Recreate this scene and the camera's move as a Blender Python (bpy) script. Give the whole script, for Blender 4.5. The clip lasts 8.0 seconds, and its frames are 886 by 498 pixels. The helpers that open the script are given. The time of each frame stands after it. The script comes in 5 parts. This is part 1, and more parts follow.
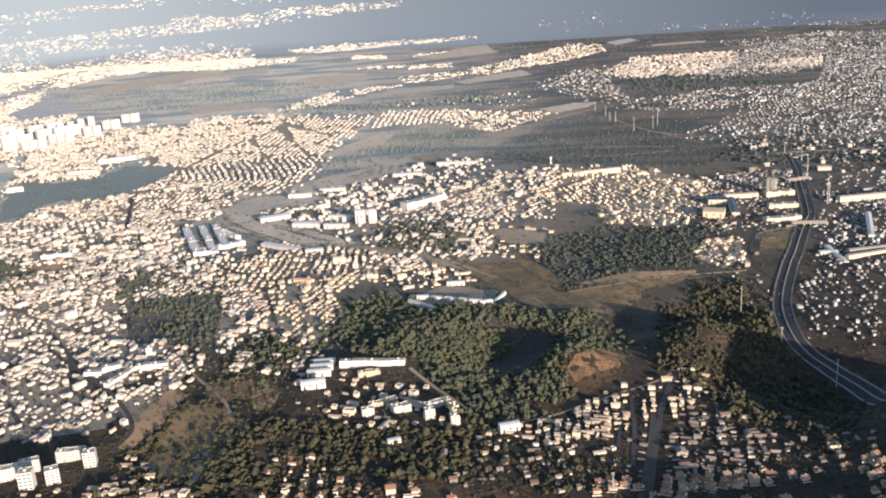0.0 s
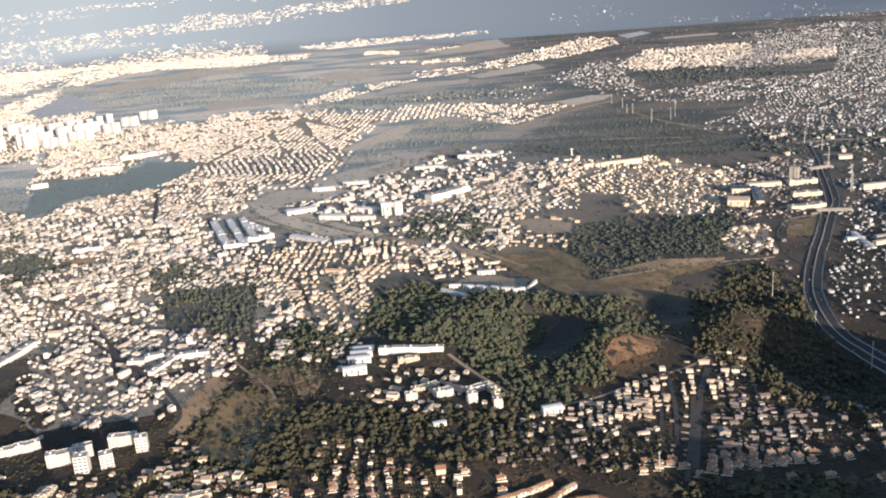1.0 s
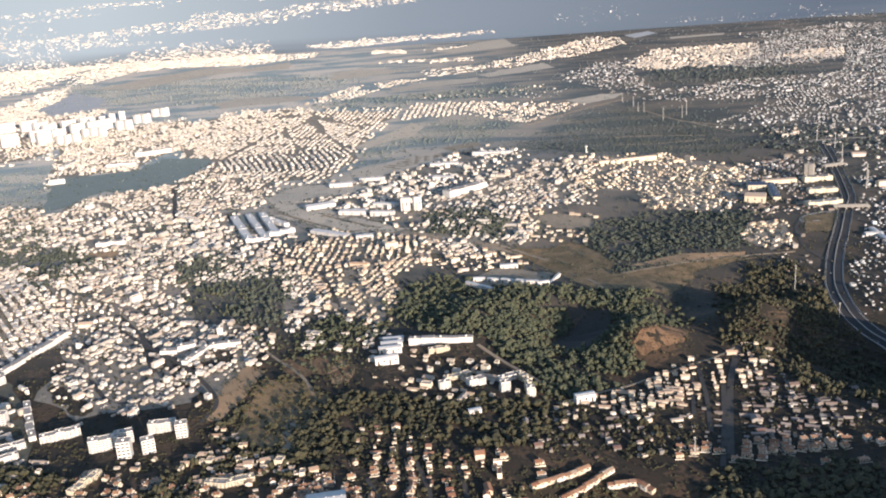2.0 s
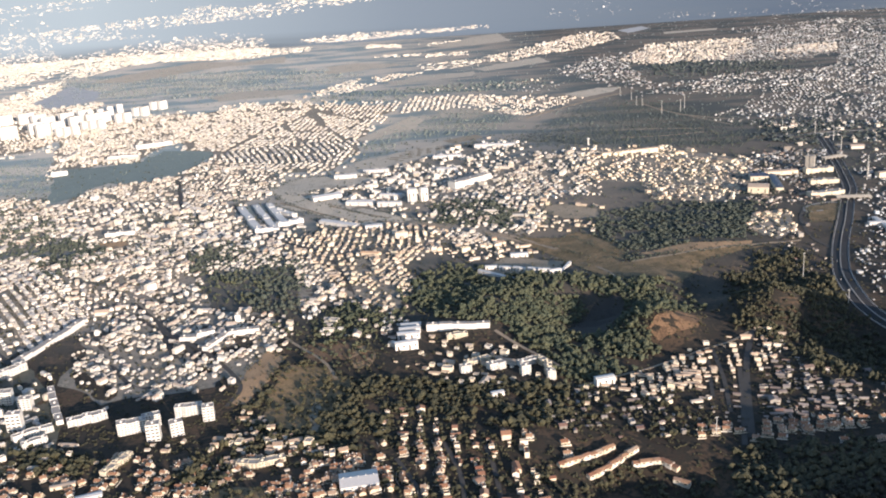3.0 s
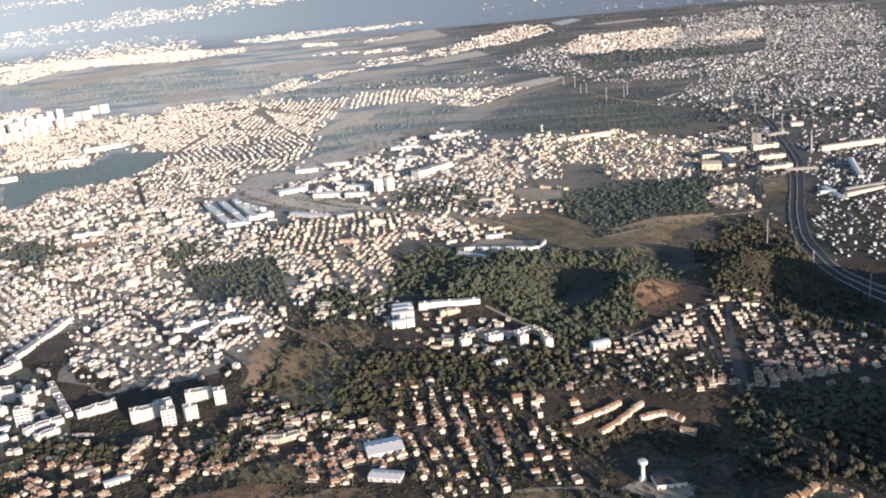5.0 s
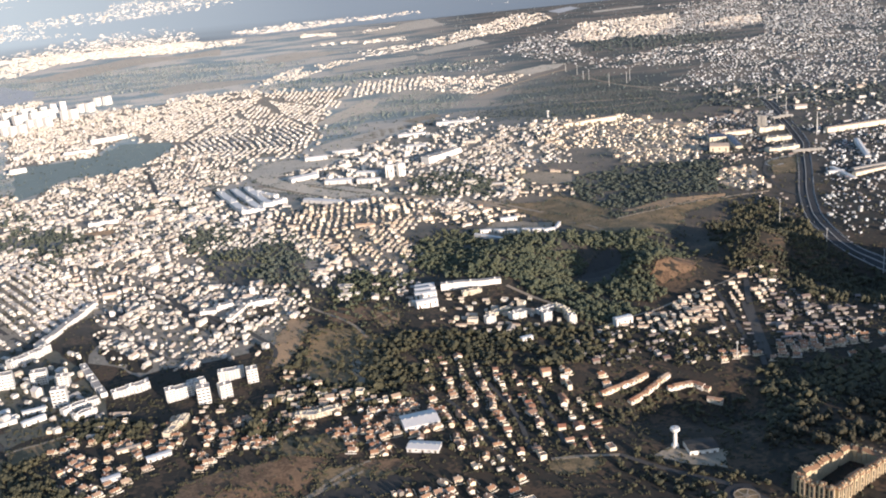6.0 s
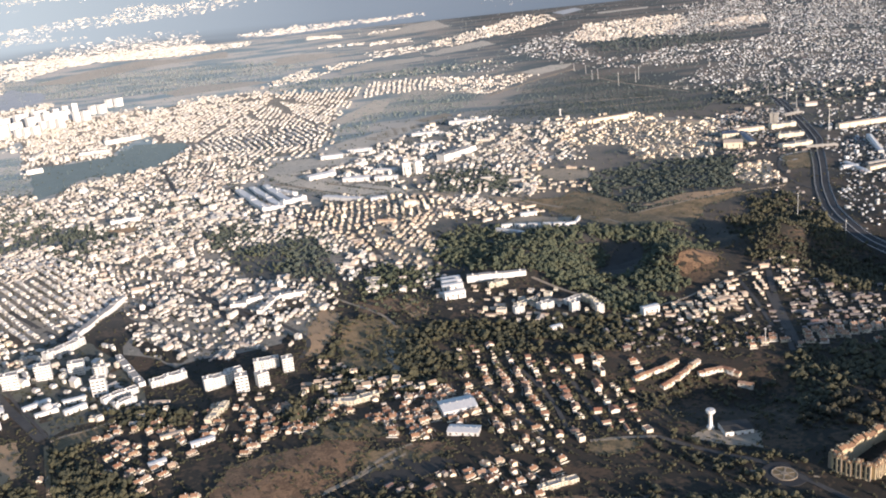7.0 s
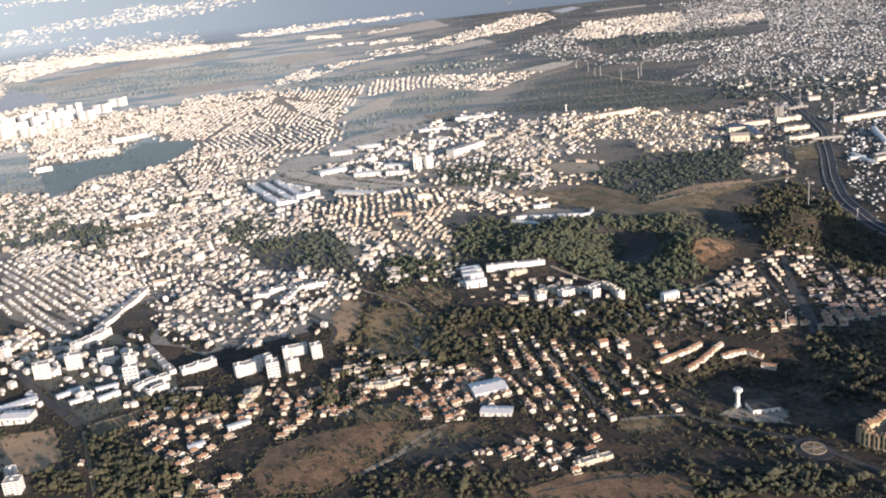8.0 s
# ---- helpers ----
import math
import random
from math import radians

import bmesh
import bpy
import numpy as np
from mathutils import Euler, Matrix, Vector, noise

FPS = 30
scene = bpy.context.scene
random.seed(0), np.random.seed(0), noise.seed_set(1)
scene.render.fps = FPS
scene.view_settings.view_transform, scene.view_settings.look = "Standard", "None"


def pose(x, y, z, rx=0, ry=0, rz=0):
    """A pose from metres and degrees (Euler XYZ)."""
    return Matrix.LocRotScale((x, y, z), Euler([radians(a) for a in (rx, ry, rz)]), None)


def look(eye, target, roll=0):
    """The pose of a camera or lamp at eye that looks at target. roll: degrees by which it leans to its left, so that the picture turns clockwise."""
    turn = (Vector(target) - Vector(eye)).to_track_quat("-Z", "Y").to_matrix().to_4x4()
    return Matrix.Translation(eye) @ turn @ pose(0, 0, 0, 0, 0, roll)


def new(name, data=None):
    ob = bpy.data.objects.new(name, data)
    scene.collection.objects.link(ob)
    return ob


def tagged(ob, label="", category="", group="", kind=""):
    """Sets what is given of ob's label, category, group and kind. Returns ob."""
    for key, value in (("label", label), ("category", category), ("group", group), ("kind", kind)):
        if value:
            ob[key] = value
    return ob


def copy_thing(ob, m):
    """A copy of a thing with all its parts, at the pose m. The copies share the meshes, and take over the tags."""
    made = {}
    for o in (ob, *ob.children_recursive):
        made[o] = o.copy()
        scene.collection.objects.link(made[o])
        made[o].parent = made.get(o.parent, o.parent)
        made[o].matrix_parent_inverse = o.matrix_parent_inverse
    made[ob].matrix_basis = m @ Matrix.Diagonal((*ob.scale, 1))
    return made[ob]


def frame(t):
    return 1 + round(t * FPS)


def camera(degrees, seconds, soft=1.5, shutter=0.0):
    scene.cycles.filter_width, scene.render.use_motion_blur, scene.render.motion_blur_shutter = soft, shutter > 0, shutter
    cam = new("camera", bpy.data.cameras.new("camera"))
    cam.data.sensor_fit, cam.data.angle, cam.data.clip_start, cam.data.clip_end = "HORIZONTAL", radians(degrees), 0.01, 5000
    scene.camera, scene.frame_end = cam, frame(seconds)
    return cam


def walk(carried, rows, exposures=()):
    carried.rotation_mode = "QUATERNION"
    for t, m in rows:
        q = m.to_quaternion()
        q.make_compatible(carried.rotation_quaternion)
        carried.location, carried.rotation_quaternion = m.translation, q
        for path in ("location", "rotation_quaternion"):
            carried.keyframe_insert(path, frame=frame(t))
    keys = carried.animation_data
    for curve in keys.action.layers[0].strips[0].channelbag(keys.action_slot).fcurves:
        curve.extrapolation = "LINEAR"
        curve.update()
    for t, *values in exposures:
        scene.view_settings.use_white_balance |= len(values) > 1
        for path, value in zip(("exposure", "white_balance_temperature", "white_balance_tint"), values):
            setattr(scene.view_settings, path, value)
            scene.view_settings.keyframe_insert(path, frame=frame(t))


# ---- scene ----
cam = camera(52.21, 8.0, soft=2.0)
# seconds, eye, turn
ROWS = [
    (0.0, 0.00, 0.00, 386.00, 73.600, 3.400, -0.000),
    (0.5, -16.44, -8.07, 384.68, 73.446, 3.739, 0.168),
    (1.0, -32.95, -16.17, 383.30, 73.388, 3.993, 0.260),
    (1.5, -49.53, -24.27, 381.87, 73.368, 4.148, 0.321),
    (1.7, -56.18, -27.52, 381.29, 73.434, 3.954, 0.292),
    (2.0, -66.17, -32.40, 380.39, 73.433, 3.828, 0.271),
    (2.3, -76.19, -37.28, 379.48, 73.429, 3.741, 0.259),
    (2.5, -82.87, -40.53, 378.85, 73.424, 3.698, 0.246),
    (2.8, -92.92, -45.42, 377.91, 73.412, 3.647, 0.205),
    (3.0, -99.63, -48.67, 377.27, 73.132, 3.621, -0.499),
    (3.2, -106.34, -51.93, 376.62, 72.951, 4.025, -1.703),
    (3.5, -116.43, -56.82, 375.63, 72.979, 4.354, -3.090),
    (4.0, -133.28, -64.98, 373.95, 72.986, 4.703, -4.212),
    (4.5, -150.16, -73.13, 372.22, 73.401, 4.627, -4.978),
    (4.7, -156.92, -76.39, 371.52, 73.017, 4.629, -5.125),
    (5.0, -167.08, -81.28, 370.45, 72.728, 4.751, -5.412),
    (5.3, -177.24, -86.17, 369.36, 72.523, 5.002, -5.735),
    (5.5, -184.03, -89.42, 368.63, 72.410, 5.165, -5.912),
    (5.8, -194.20, -94.31, 367.51, 72.242, 5.283, -6.032),
    (6.0, -201.00, -97.56, 366.76, 72.133, 5.282, -5.998),
    (6.5, -217.98, -105.69, 364.86, 72.216, 5.391, -6.029),
    (7.0, -234.99, -113.80, 362.91, 72.337, 5.505, -6.113),
    (7.5, -252.00, -121.90, 360.93, 72.082, 5.492, -6.490),
    (8.0, -269.02, -129.98, 358.91, 72.341, 5.724, -6.605),
]
walk(cam, [(t, pose(*row)) for t, *row in ROWS], [(0, 0.79, 6680, 22), (3, 0.79, 6380, 21), (4.5, 0.85, 6360, 21), (8, 0.84, 6340, 22)])

# ---- light ----
SUN_UP, SUN_SIDE = 9.5, 30.0
sun = new("sun", bpy.data.lights.new("sun", "SUN"))
sun.data.energy, sun.data.angle, sun.data.color = 5.0, radians(0.5), (1.0, 0.87, 0.68)
sx, sy, sz = math.sin(radians(SUN_SIDE)), -math.cos(radians(SUN_SIDE)), math.tan(radians(SUN_UP))
sun.matrix_world = look((sx * 500, sy * 500, sz * 500), (0, 0, 0))
world = bpy.data.worlds.new("sky")
scene.world = world
world.use_nodes = True
wn = world.node_tree.nodes
sky = wn.new("ShaderNodeTexSky")
sky.sky_type, sky.sun_disc = "NISHITA", False
sky.sun_elevation, sky.sun_rotation = radians(SUN_UP), radians(180 - SUN_SIDE)
sky.air_density, sky.dust_density, sky.ozone_density = 1.3, 0.7, 3.0
wn["Background"].inputs[1].default_value = 0.142
world.node_tree.links.new(sky.outputs[0], wn["Background"].inputs[0])


# ---- materials ----
def material(name, colours, scale, rough=0.85, fine=8.0, bump=0.0, spread=None, metal=0.0):
    """Colours along a two-scale noise; spread: None, 'island' or 'object' picks one colour a piece."""
    m = bpy.data.materials.new(name)
    m.use_nodes = True
    n, k = m.node_tree.nodes, m.node_tree.links
    shader = n["Principled BSDF"]
    shader.inputs["Roughness"].default_value = rough
    shader.inputs["Metallic"].default_value = metal
    place = n.new("ShaderNodeNewGeometry")
    big, small = n.new("ShaderNodeTexNoise"), n.new("ShaderNodeTexNoise")
    big.inputs["Scale"].default_value, big.inputs["Detail"].default_value = 1 / scale, 4
    small.inputs["Scale"].default_value, small.inputs["Detail"].default_value = fine / scale, 3
    k.new(place.outputs["Position"], big.inputs["Vector"])
    k.new(place.outputs["Position"], small.inputs["Vector"])
    ramp = n.new("ShaderNodeValToRGB")
    while len(ramp.color_ramp.elements) < len(colours):
        ramp.color_ramp.elements.new(0.5)
    for i, c in enumerate(colours):
        f = i / max(1, len(colours) - 1)
        ramp.color_ramp.elements[i].position = f if spread else 0.32 + 0.36 * f
        ramp.color_ramp.elements[i].color = (*c, 1)
    if spread == "island":
        k.new(place.outputs["Random Per Island"], ramp.inputs[0])
    elif spread == "object":
        info = n.new("ShaderNodeObjectInfo")
        k.new(info.outputs["Random"], ramp.inputs[0])
    else:
        mix = n.new("ShaderNodeMix")
        mix.inputs[0].default_value = 0.4
        k.new(big.outputs[0], mix.inputs[2])
        k.new(small.outputs[0], mix.inputs[3])
        k.new(mix.outputs[0], ramp.inputs[0])
    tone = n.new("ShaderNodeMix")
    tone.data_type, tone.blend_type = "RGBA", "MULTIPLY"
    tone.inputs[0].default_value = 0.45
    k.new(ramp.outputs[0], tone.inputs[6])
    k.new(small.outputs[0], tone.inputs[7])
    k.new(tone.outputs[2], shader.inputs["Base Color"])
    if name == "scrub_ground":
        # further out haze is painted into the patchwork of grey-green woods and tan stubble, paler to the west, darker
        # to the east
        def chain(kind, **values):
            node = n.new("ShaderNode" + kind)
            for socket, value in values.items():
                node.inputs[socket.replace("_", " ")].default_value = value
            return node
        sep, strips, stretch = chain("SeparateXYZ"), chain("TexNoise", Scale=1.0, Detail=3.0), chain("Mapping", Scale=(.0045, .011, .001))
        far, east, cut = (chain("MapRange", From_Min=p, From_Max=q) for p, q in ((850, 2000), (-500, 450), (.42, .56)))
        hazed_west, hazed_east, plain, out = (chain("Mix") for _ in range(4))
        for node, p, q in ((hazed_west, (.27, .34, .345, 1), (.62, .56, .47, 1)), (hazed_east, (.055, .067, .066, 1), (.15, .13, .105, 1))):
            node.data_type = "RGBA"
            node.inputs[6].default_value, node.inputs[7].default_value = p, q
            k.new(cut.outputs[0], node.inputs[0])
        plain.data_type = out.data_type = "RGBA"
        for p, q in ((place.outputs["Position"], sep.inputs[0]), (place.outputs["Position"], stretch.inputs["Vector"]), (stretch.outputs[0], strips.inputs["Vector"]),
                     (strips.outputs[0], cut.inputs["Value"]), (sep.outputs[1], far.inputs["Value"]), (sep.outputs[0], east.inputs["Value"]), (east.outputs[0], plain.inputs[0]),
                     (hazed_west.outputs[2], plain.inputs[6]), (hazed_east.outputs[2], plain.inputs[7]), (far.outputs[0], out.inputs[0]), (tone.outputs[2], out.inputs[6]),
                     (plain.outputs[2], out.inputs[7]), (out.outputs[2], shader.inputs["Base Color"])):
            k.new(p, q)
    if bump:
        b = n.new("ShaderNodeBump")
        b.inputs["Strength"].default_value, b.inputs["Distance"].default_value = 0.6, bump
        k.new(small.outputs[0], b.inputs["Height"])
        k.new(b.outputs[0], shader.inputs["Normal"])
    return m


M = {
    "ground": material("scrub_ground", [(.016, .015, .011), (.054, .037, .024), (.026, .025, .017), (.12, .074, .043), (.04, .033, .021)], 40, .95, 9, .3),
    "dry_grass": material("dry_grass", [(.23, .15, .078), (.37, .25, .13), (.15, .115, .058), (.29, .20, .105)], 22, .95, 8, .2),
    "sand": material("bare_sand", [(.46, .29, .16), (.56, .37, .21)], 14, .95, 8, .1),
    "red_earth": material("red_earth", [(.25, .14, .075), (.15, .09, .05), (.33, .195, .105), (.19, .12, .07)], 16, .95, 8, .15),
    "stubble": material("pale_stubble", [(.56, .48, .37), (.68, .60, .48), (.48, .42, .33)], 40, .95, 8, .1),
    # haze is put into this field colour, greyed and lightened
    "haze_field": material("hazed_field", [(.50, .53, .54), (.62, .63, .62), (.44, .48, .49)], 60, .95, 8, .1),
    # dark ground whose colour holds painted shade
    "shade_ground": material("shade_ground", [(.04, .037, .034), (.07, .06, .05), (.05, .045, .04)], 18, .95, 8, .1),
    "green": material("rough_green_meadow", [(.20, .27, .255), (.27, .335, .305), (.23, .295, .275), (.32, .35, .295)], 30, .95, 9, .2),
    "green_dry": material("olive_meadow", [(.28, .225, .13), (.42, .34, .20), (.22, .19, .115), (.33, .28, .17)], 24, .95, 9, .2),
    "lot_ground": material("verge_ground", [(.07, .075, .06), (.16, .15, .12), (.10, .11, .08), (.20, .185, .15)], 12, .95, 7, .1),
    "dark_red": material("garden_earth", [(.05, .034, .022), (.12, .075, .045), (.07, .05, .032), (.17, .105, .062)], 12, .95, 7, .1),
    "bare": material("bare_ground", [(.30, .25, .18), (.42, .35, .26), (.22, .19, .13)], 25, .95, 8, .15),
    "leaves": material("tree_leaves", [(.025, .028, .017), (.046, .049, .027), (.09, .083, .042), (.037, .039, .022)], 26, .8, 14, .15),
    # lighter copy of the tree leaves; sunlight on the hill is painted in
    "hill_leaves": material("sunlit_leaves", [(.04, .054, .036), (.066, .084, .052), (.115, .122, .068), (.052, .066, .042)], 26, .8, 14, .15),
    # far_leaves and mid_leaves carry the haze of distance in their colours
    "far_leaves": material("hazed_leaves", [(.15, .195, .19), (.175, .22, .21), (.21, .24, .22)], 60, .85, 9, .2),
    "mid_leaves": material("mid_hazed_leaves", [(.045, .062, .052), (.066, .086, .07), (.095, .11, .083), (.06, .076, .063)], 34, .85, 12, .15),
    # palest leaves, for the thickest haze tinted in
    "haze_leaves": material("pale_hazed_leaves", [(.20, .245, .25), (.225, .265, .265), (.25, .28, .275)], 120, .9, 8, .2),
    "crown": material("crown_leaves", [(.02, .021, .012), (.036, .036, .019), (.064, .055, .029), (.027, .027, .015)], 1.2, .8, 3, .1, "object"),
    "bark": material("bark", [(.10, .075, .05), (.16, .12, .08)], 1.0, .9, 6, .05),
    # ground between houses, its colour lightened to stand in for western haze
    "town_ground": material("town_ground", [(.19, .17, .14), (.38, .33, .27), (.24, .22, .17), (.48, .42, .34)], 14, .95, 7, .1),
    # render walls darkened: the shade on these houses is in the colours
    "wall_shaded": material("shaded_render_wall", [(.24, .22, .20), (.16, .15, .14), (.80, .77, .71), (.20, .18, .16), (.30, .27, .24), (.74, .66, .54)], 3, .85, 6, 0, "island"),
    "wall": material("render_wall", [(.84, .81, .75), (.70, .64, .55), (.83, .78, .68), (.86, .84, .80), (.44, .39, .33), (.82, .75, .63), (.85, .82, .74)], 3, .85, 6, 0, "island"),
    # cool haze tint is mixed into these distant wall colours
    "wall_far": material("hazed_render_wall", [(.70, .75, .78), (.37, .39, .40), (.77, .80, .82), (.49, .51, .51), (.22, .225, .225), (.66, .67, .65)], 3, .85, 6, 0, "island"),
    # eastern far leaves: blue haze tinted in, kept darker
    "east_leaves": material("east_hazed_leaves", [(.055, .075, .075), (.07, .092, .09), (.09, .106, .098)], 60, .85, 9, .2),
    "wall_warm": material("warm_render_wall", [(.84, .77, .63), (.82, .72, .54), (.85, .81, .73), (.66, .54, .41), (.84, .75, .59)], 3, .85, 6, 0, "island"),
    "brick": material("tan_brick_wall", [(.30, .24, .19), (.38, .31, .24)], 5, .85, 8, .02),
    "house_wall": material("house_wall", [(.84, .80, .70), (.82, .70, .50), (.86, .83, .77), (.72, .58, .42), (.84, .77, .63), (.62, .53, .43)], 3, .85, 6, 0, "object"),
    "roof_mixed": material("roof_tiles_mixed", [(.58, .44, .34), (.66, .57, .48), (.74, .70, .63), (.50, .35, .26), (.78, .75, .70)], 1.5, .8, 5, .05, "island"),
    "roof_warm": material("roof_tiles_warm", [(.58, .42, .30), (.64, .50, .38), (.46, .31, .21), (.70, .60, .49)], 1.5, .8, 5, .05, "island"),
    "roof_red": material("roof_tiles_red", [(.36, .17, .10), (.42, .23, .14), (.30, .13, .08), (.48, .32, .22)], 1.5, .8, 5, .05, "island"),
    "roof_pale": material("roof_sheet_pale", [(.62, .60, .56), (.70, .66, .60), (.50, .42, .34), (.74, .72, .70)], 1.5, .7, 5, .05, "island"),
    "roof_dull": material("roof_tiles_dull", [(.22, .15, .12), (.30, .24, .21), (.36, .32, .30), (.26, .14, .10)], 1.5, .8, 5, .05, "island"),
    "house_roof": material("house_roof", [(.36, .19, .11), (.42, .25, .15), (.30, .14, .08), (.48, .36, .26)], 1.5, .8, 5, .05, "object"),
    "dark_roof": material("dark_roof", [(.045, .043, .04), (.065, .062, .056)], 3, .85, 6, .02),
    "flat_roof": material("flat_roof", [(.42, .38, .33), (.52, .47, .41), (.36, .30, .25)], 6, .9, 6, .03),
    "white": material("white_paint", [(.80, .78, .73), (.84, .82, .78)], 8, .7, 6),
    "cream": material("cream_paint", [(.74, .66, .50), (.78, .70, .55)], 8, .75, 6),
    "concrete": material("concrete", [(.36, .34, .31), (.46, .44, .40)], 5, .85, 7, .02),
    "asphalt": material("asphalt", [(.03, .031, .034), (.045, .044, .044)], 6, .85, 8, .01),
    "street": material("worn_street", [(.065, .062, .058), (.10, .092, .082)], 8, .9, 8, .01),
    "track": material("dirt_track", [(.34, .27, .19), (.42, .34, .25)], 8, .95, 8, .02),
    "metal": material("galvanised_steel", [(.62, .62, .60), (.72, .72, .70)], 2, .5, 6, 0, None, .15),
    "sheet": material("white_sheet_metal", [(.68, .67, .65), (.76, .75, .73)], 6, .5, 8),
    "dark_sheet": material("dark_blue_sheet", [(.05, .07, .12), (.08, .10, .16)], 6, .45, 8),
    "court_wall": material("tan_render", [(.50, .40, .25), (.60, .49, .32), (.44, .34, .21)], 4, .85, 7, .02),
    "court_roof": material("brown_clay_tiles", [(.26, .14, .08), (.36, .21, .12), (.22, .12, .075)], 2, .85, 6, .05),
    "glass": material("window_glass", [(.02, .025, .03), (.04, .045, .05)], 3, .15, 4),
    "door": material("door_paint", [(.14, .08, .05), (.10, .12, .09)], 2, .6, 4),
}

# far hills: haze painted pale to the west, deep blue to the east, with fields and bright towns, and a faint emission
# standing in for lit haze
M["backdrop"] = bd = bpy.data.materials.new("hazy_hills")
bd.use_nodes = True
bn, bk = bd.node_tree.nodes, bd.node_tree.links


def backdrop_noise(scale, low, high, detail=3):
    place, stretch, tex, cut = (bn.new("ShaderNode" + k) for k in ("NewGeometry", "Mapping", "TexNoise", "MapRange"))
    stretch.inputs["Scale"].default_value = scale
    tex.inputs["Scale"].default_value, tex.inputs["Detail"].default_value = 1, detail
    cut.inputs["From Min"].default_value, cut.inputs["From Max"].default_value = low, high
    bk.new(place.outputs["Position"], stretch.inputs["Vector"])
    bk.new(stretch.outputs[0], tex.inputs["Vector"])
    bk.new(tex.outputs[0], cut.inputs["Value"])
    return cut.outputs[0]


def backdrop_mix(factor, first, second):
    mix = bn.new("ShaderNodeMix")
    mix.data_type = "RGBA"
    bk.new(factor, mix.inputs[0])
    for socket, value in ((mix.inputs[6], first), (mix.inputs[7], second)):
        if isinstance(value, tuple):
            socket.default_value = value
        else:
            bk.new(value, socket)
    return mix.outputs[2]


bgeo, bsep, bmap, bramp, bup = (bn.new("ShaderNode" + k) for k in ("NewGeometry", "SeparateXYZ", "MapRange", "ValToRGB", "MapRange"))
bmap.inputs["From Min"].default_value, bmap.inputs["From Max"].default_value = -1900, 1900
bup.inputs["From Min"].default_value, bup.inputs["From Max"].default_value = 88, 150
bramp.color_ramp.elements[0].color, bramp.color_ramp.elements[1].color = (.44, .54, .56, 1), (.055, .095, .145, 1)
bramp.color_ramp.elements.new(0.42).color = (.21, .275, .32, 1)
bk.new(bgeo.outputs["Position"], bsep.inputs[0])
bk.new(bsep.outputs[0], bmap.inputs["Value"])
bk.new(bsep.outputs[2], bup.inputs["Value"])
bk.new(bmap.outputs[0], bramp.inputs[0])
# painted haze colour blends in with height above the foot
haze_by_height = backdrop_mix(bup.outputs[0], (.15, .19, .21, 1), bramp.outputs[0])
hazed_land = backdrop_mix(backdrop_noise((.0008, .001, .02), .35, .65), haze_by_height, bramp.outputs[0])
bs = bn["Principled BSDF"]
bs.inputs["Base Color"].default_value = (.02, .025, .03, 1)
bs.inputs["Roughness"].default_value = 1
bk.new(hazed_land, bs.inputs["Emission Color"])
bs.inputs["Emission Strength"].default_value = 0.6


# ---- land ----
def smooth(a, b, v):
    u = np.clip((v - a) / (b - a), 0, 1)
    return u * u * (3 - 2 * u)


# (350, 480), (440, 640), (278, 395): unseen hills added to cast shade into view
HILLS = [(-600, 820, -8, 170), (103, 900, -8, 110), (60, 1150, -8, 130), (195, 1800, 16, 150), (10, 985, 13, 70), (255, 900, 26, 36), (114, 868, 24, 30), (55, 928, -17, 33), (350, 480, 29, 52), (440, 640, 64, 60), (278, 395, 47, 46), (-75, 940, 8, 35), (150, 985, 9, 40), (16, 560, -15, 26), (72, 545, -13, 26), (335, 800, -26, 52), (262, 985, -14, 36)]


def patchy(x, y, scale, seed=0.0):
    """Smooth noise of about -1 to 1 over the plan."""
    a, b = x / scale, y / scale
    return (np.sin(a * 1.7 + 1.3 * np.sin(b * 1.1 + seed) + seed) + np.sin(b * 2.1 + 1.7 * np.sin(a * 0.9 - seed)) + 0.6 * np.sin(a * 4.3 + b * 3.1 + seed)) / 2.6


def height(x, y):
    x, y = np.asarray(x, float), np.asarray(y, float)
    # past y = 4560 the land is bent up to fill the camera's view
    h = 40 * smooth(2000, 3000, y) + 45 * smooth(3000, 4600, y) + (270 + 170 * smooth(300, 1900, -x)) * smooth(4560, 4990, y) + 5 * smooth(4530, 4640, y)
    for a, b, c, r in HILLS:
        h = h + c * np.exp(-((x - a) ** 2 + (y - b) ** 2) / (2 * r * r))
    return h + (1.6 * patchy(x, y, 42, 3.0) + 3.2 * patchy(x, y, 120, 5.0)) * (1 - smooth(1300, 2000, y))


def mesh_of(name, verts, faces, mats, index=None, shade=False):
    me = bpy.data.meshes.new(name)
    verts, faces = np.asarray(verts, np.float32), np.asarray(faces, np.int32)
    me.vertices.add(len(verts))
    me.vertices.foreach_set("co", verts.ravel())
    n = faces.shape[1]
    me.loops.add(faces.size)
    me.loops.foreach_set("vertex_index", faces.ravel())
    me.polygons.add(len(faces))
    me.polygons.foreach_set("loop_start", np.arange(0, faces.size, n, dtype=np.int32))
    for m in mats:
        me.materials.append(M[m])
    if index is not None:
        me.polygons.foreach_set("material_index", np.asarray(index, np.int32))
    me.polygons.foreach_set("use_smooth", np.full(len(faces), shade))
    me.update(calc_edges=True)
    return me


def lines(*spans):
    return np.concatenate([np.arange(a, b, s) for a, b, s in spans])


gx = lines((-4200, -840, 60), (-840, 840, 10), (840, 4201, 60))
gy = lines((-1500, 300, 90), (300, 1400, 10), (1400, 2600, 20), (2600, 5000, 20))
GX, GY = np.meshgrid(gx, gy)
gv = np.stack([GX, GY, height(GX, GY)], -1).reshape(-1, 3)
w = len(gx)
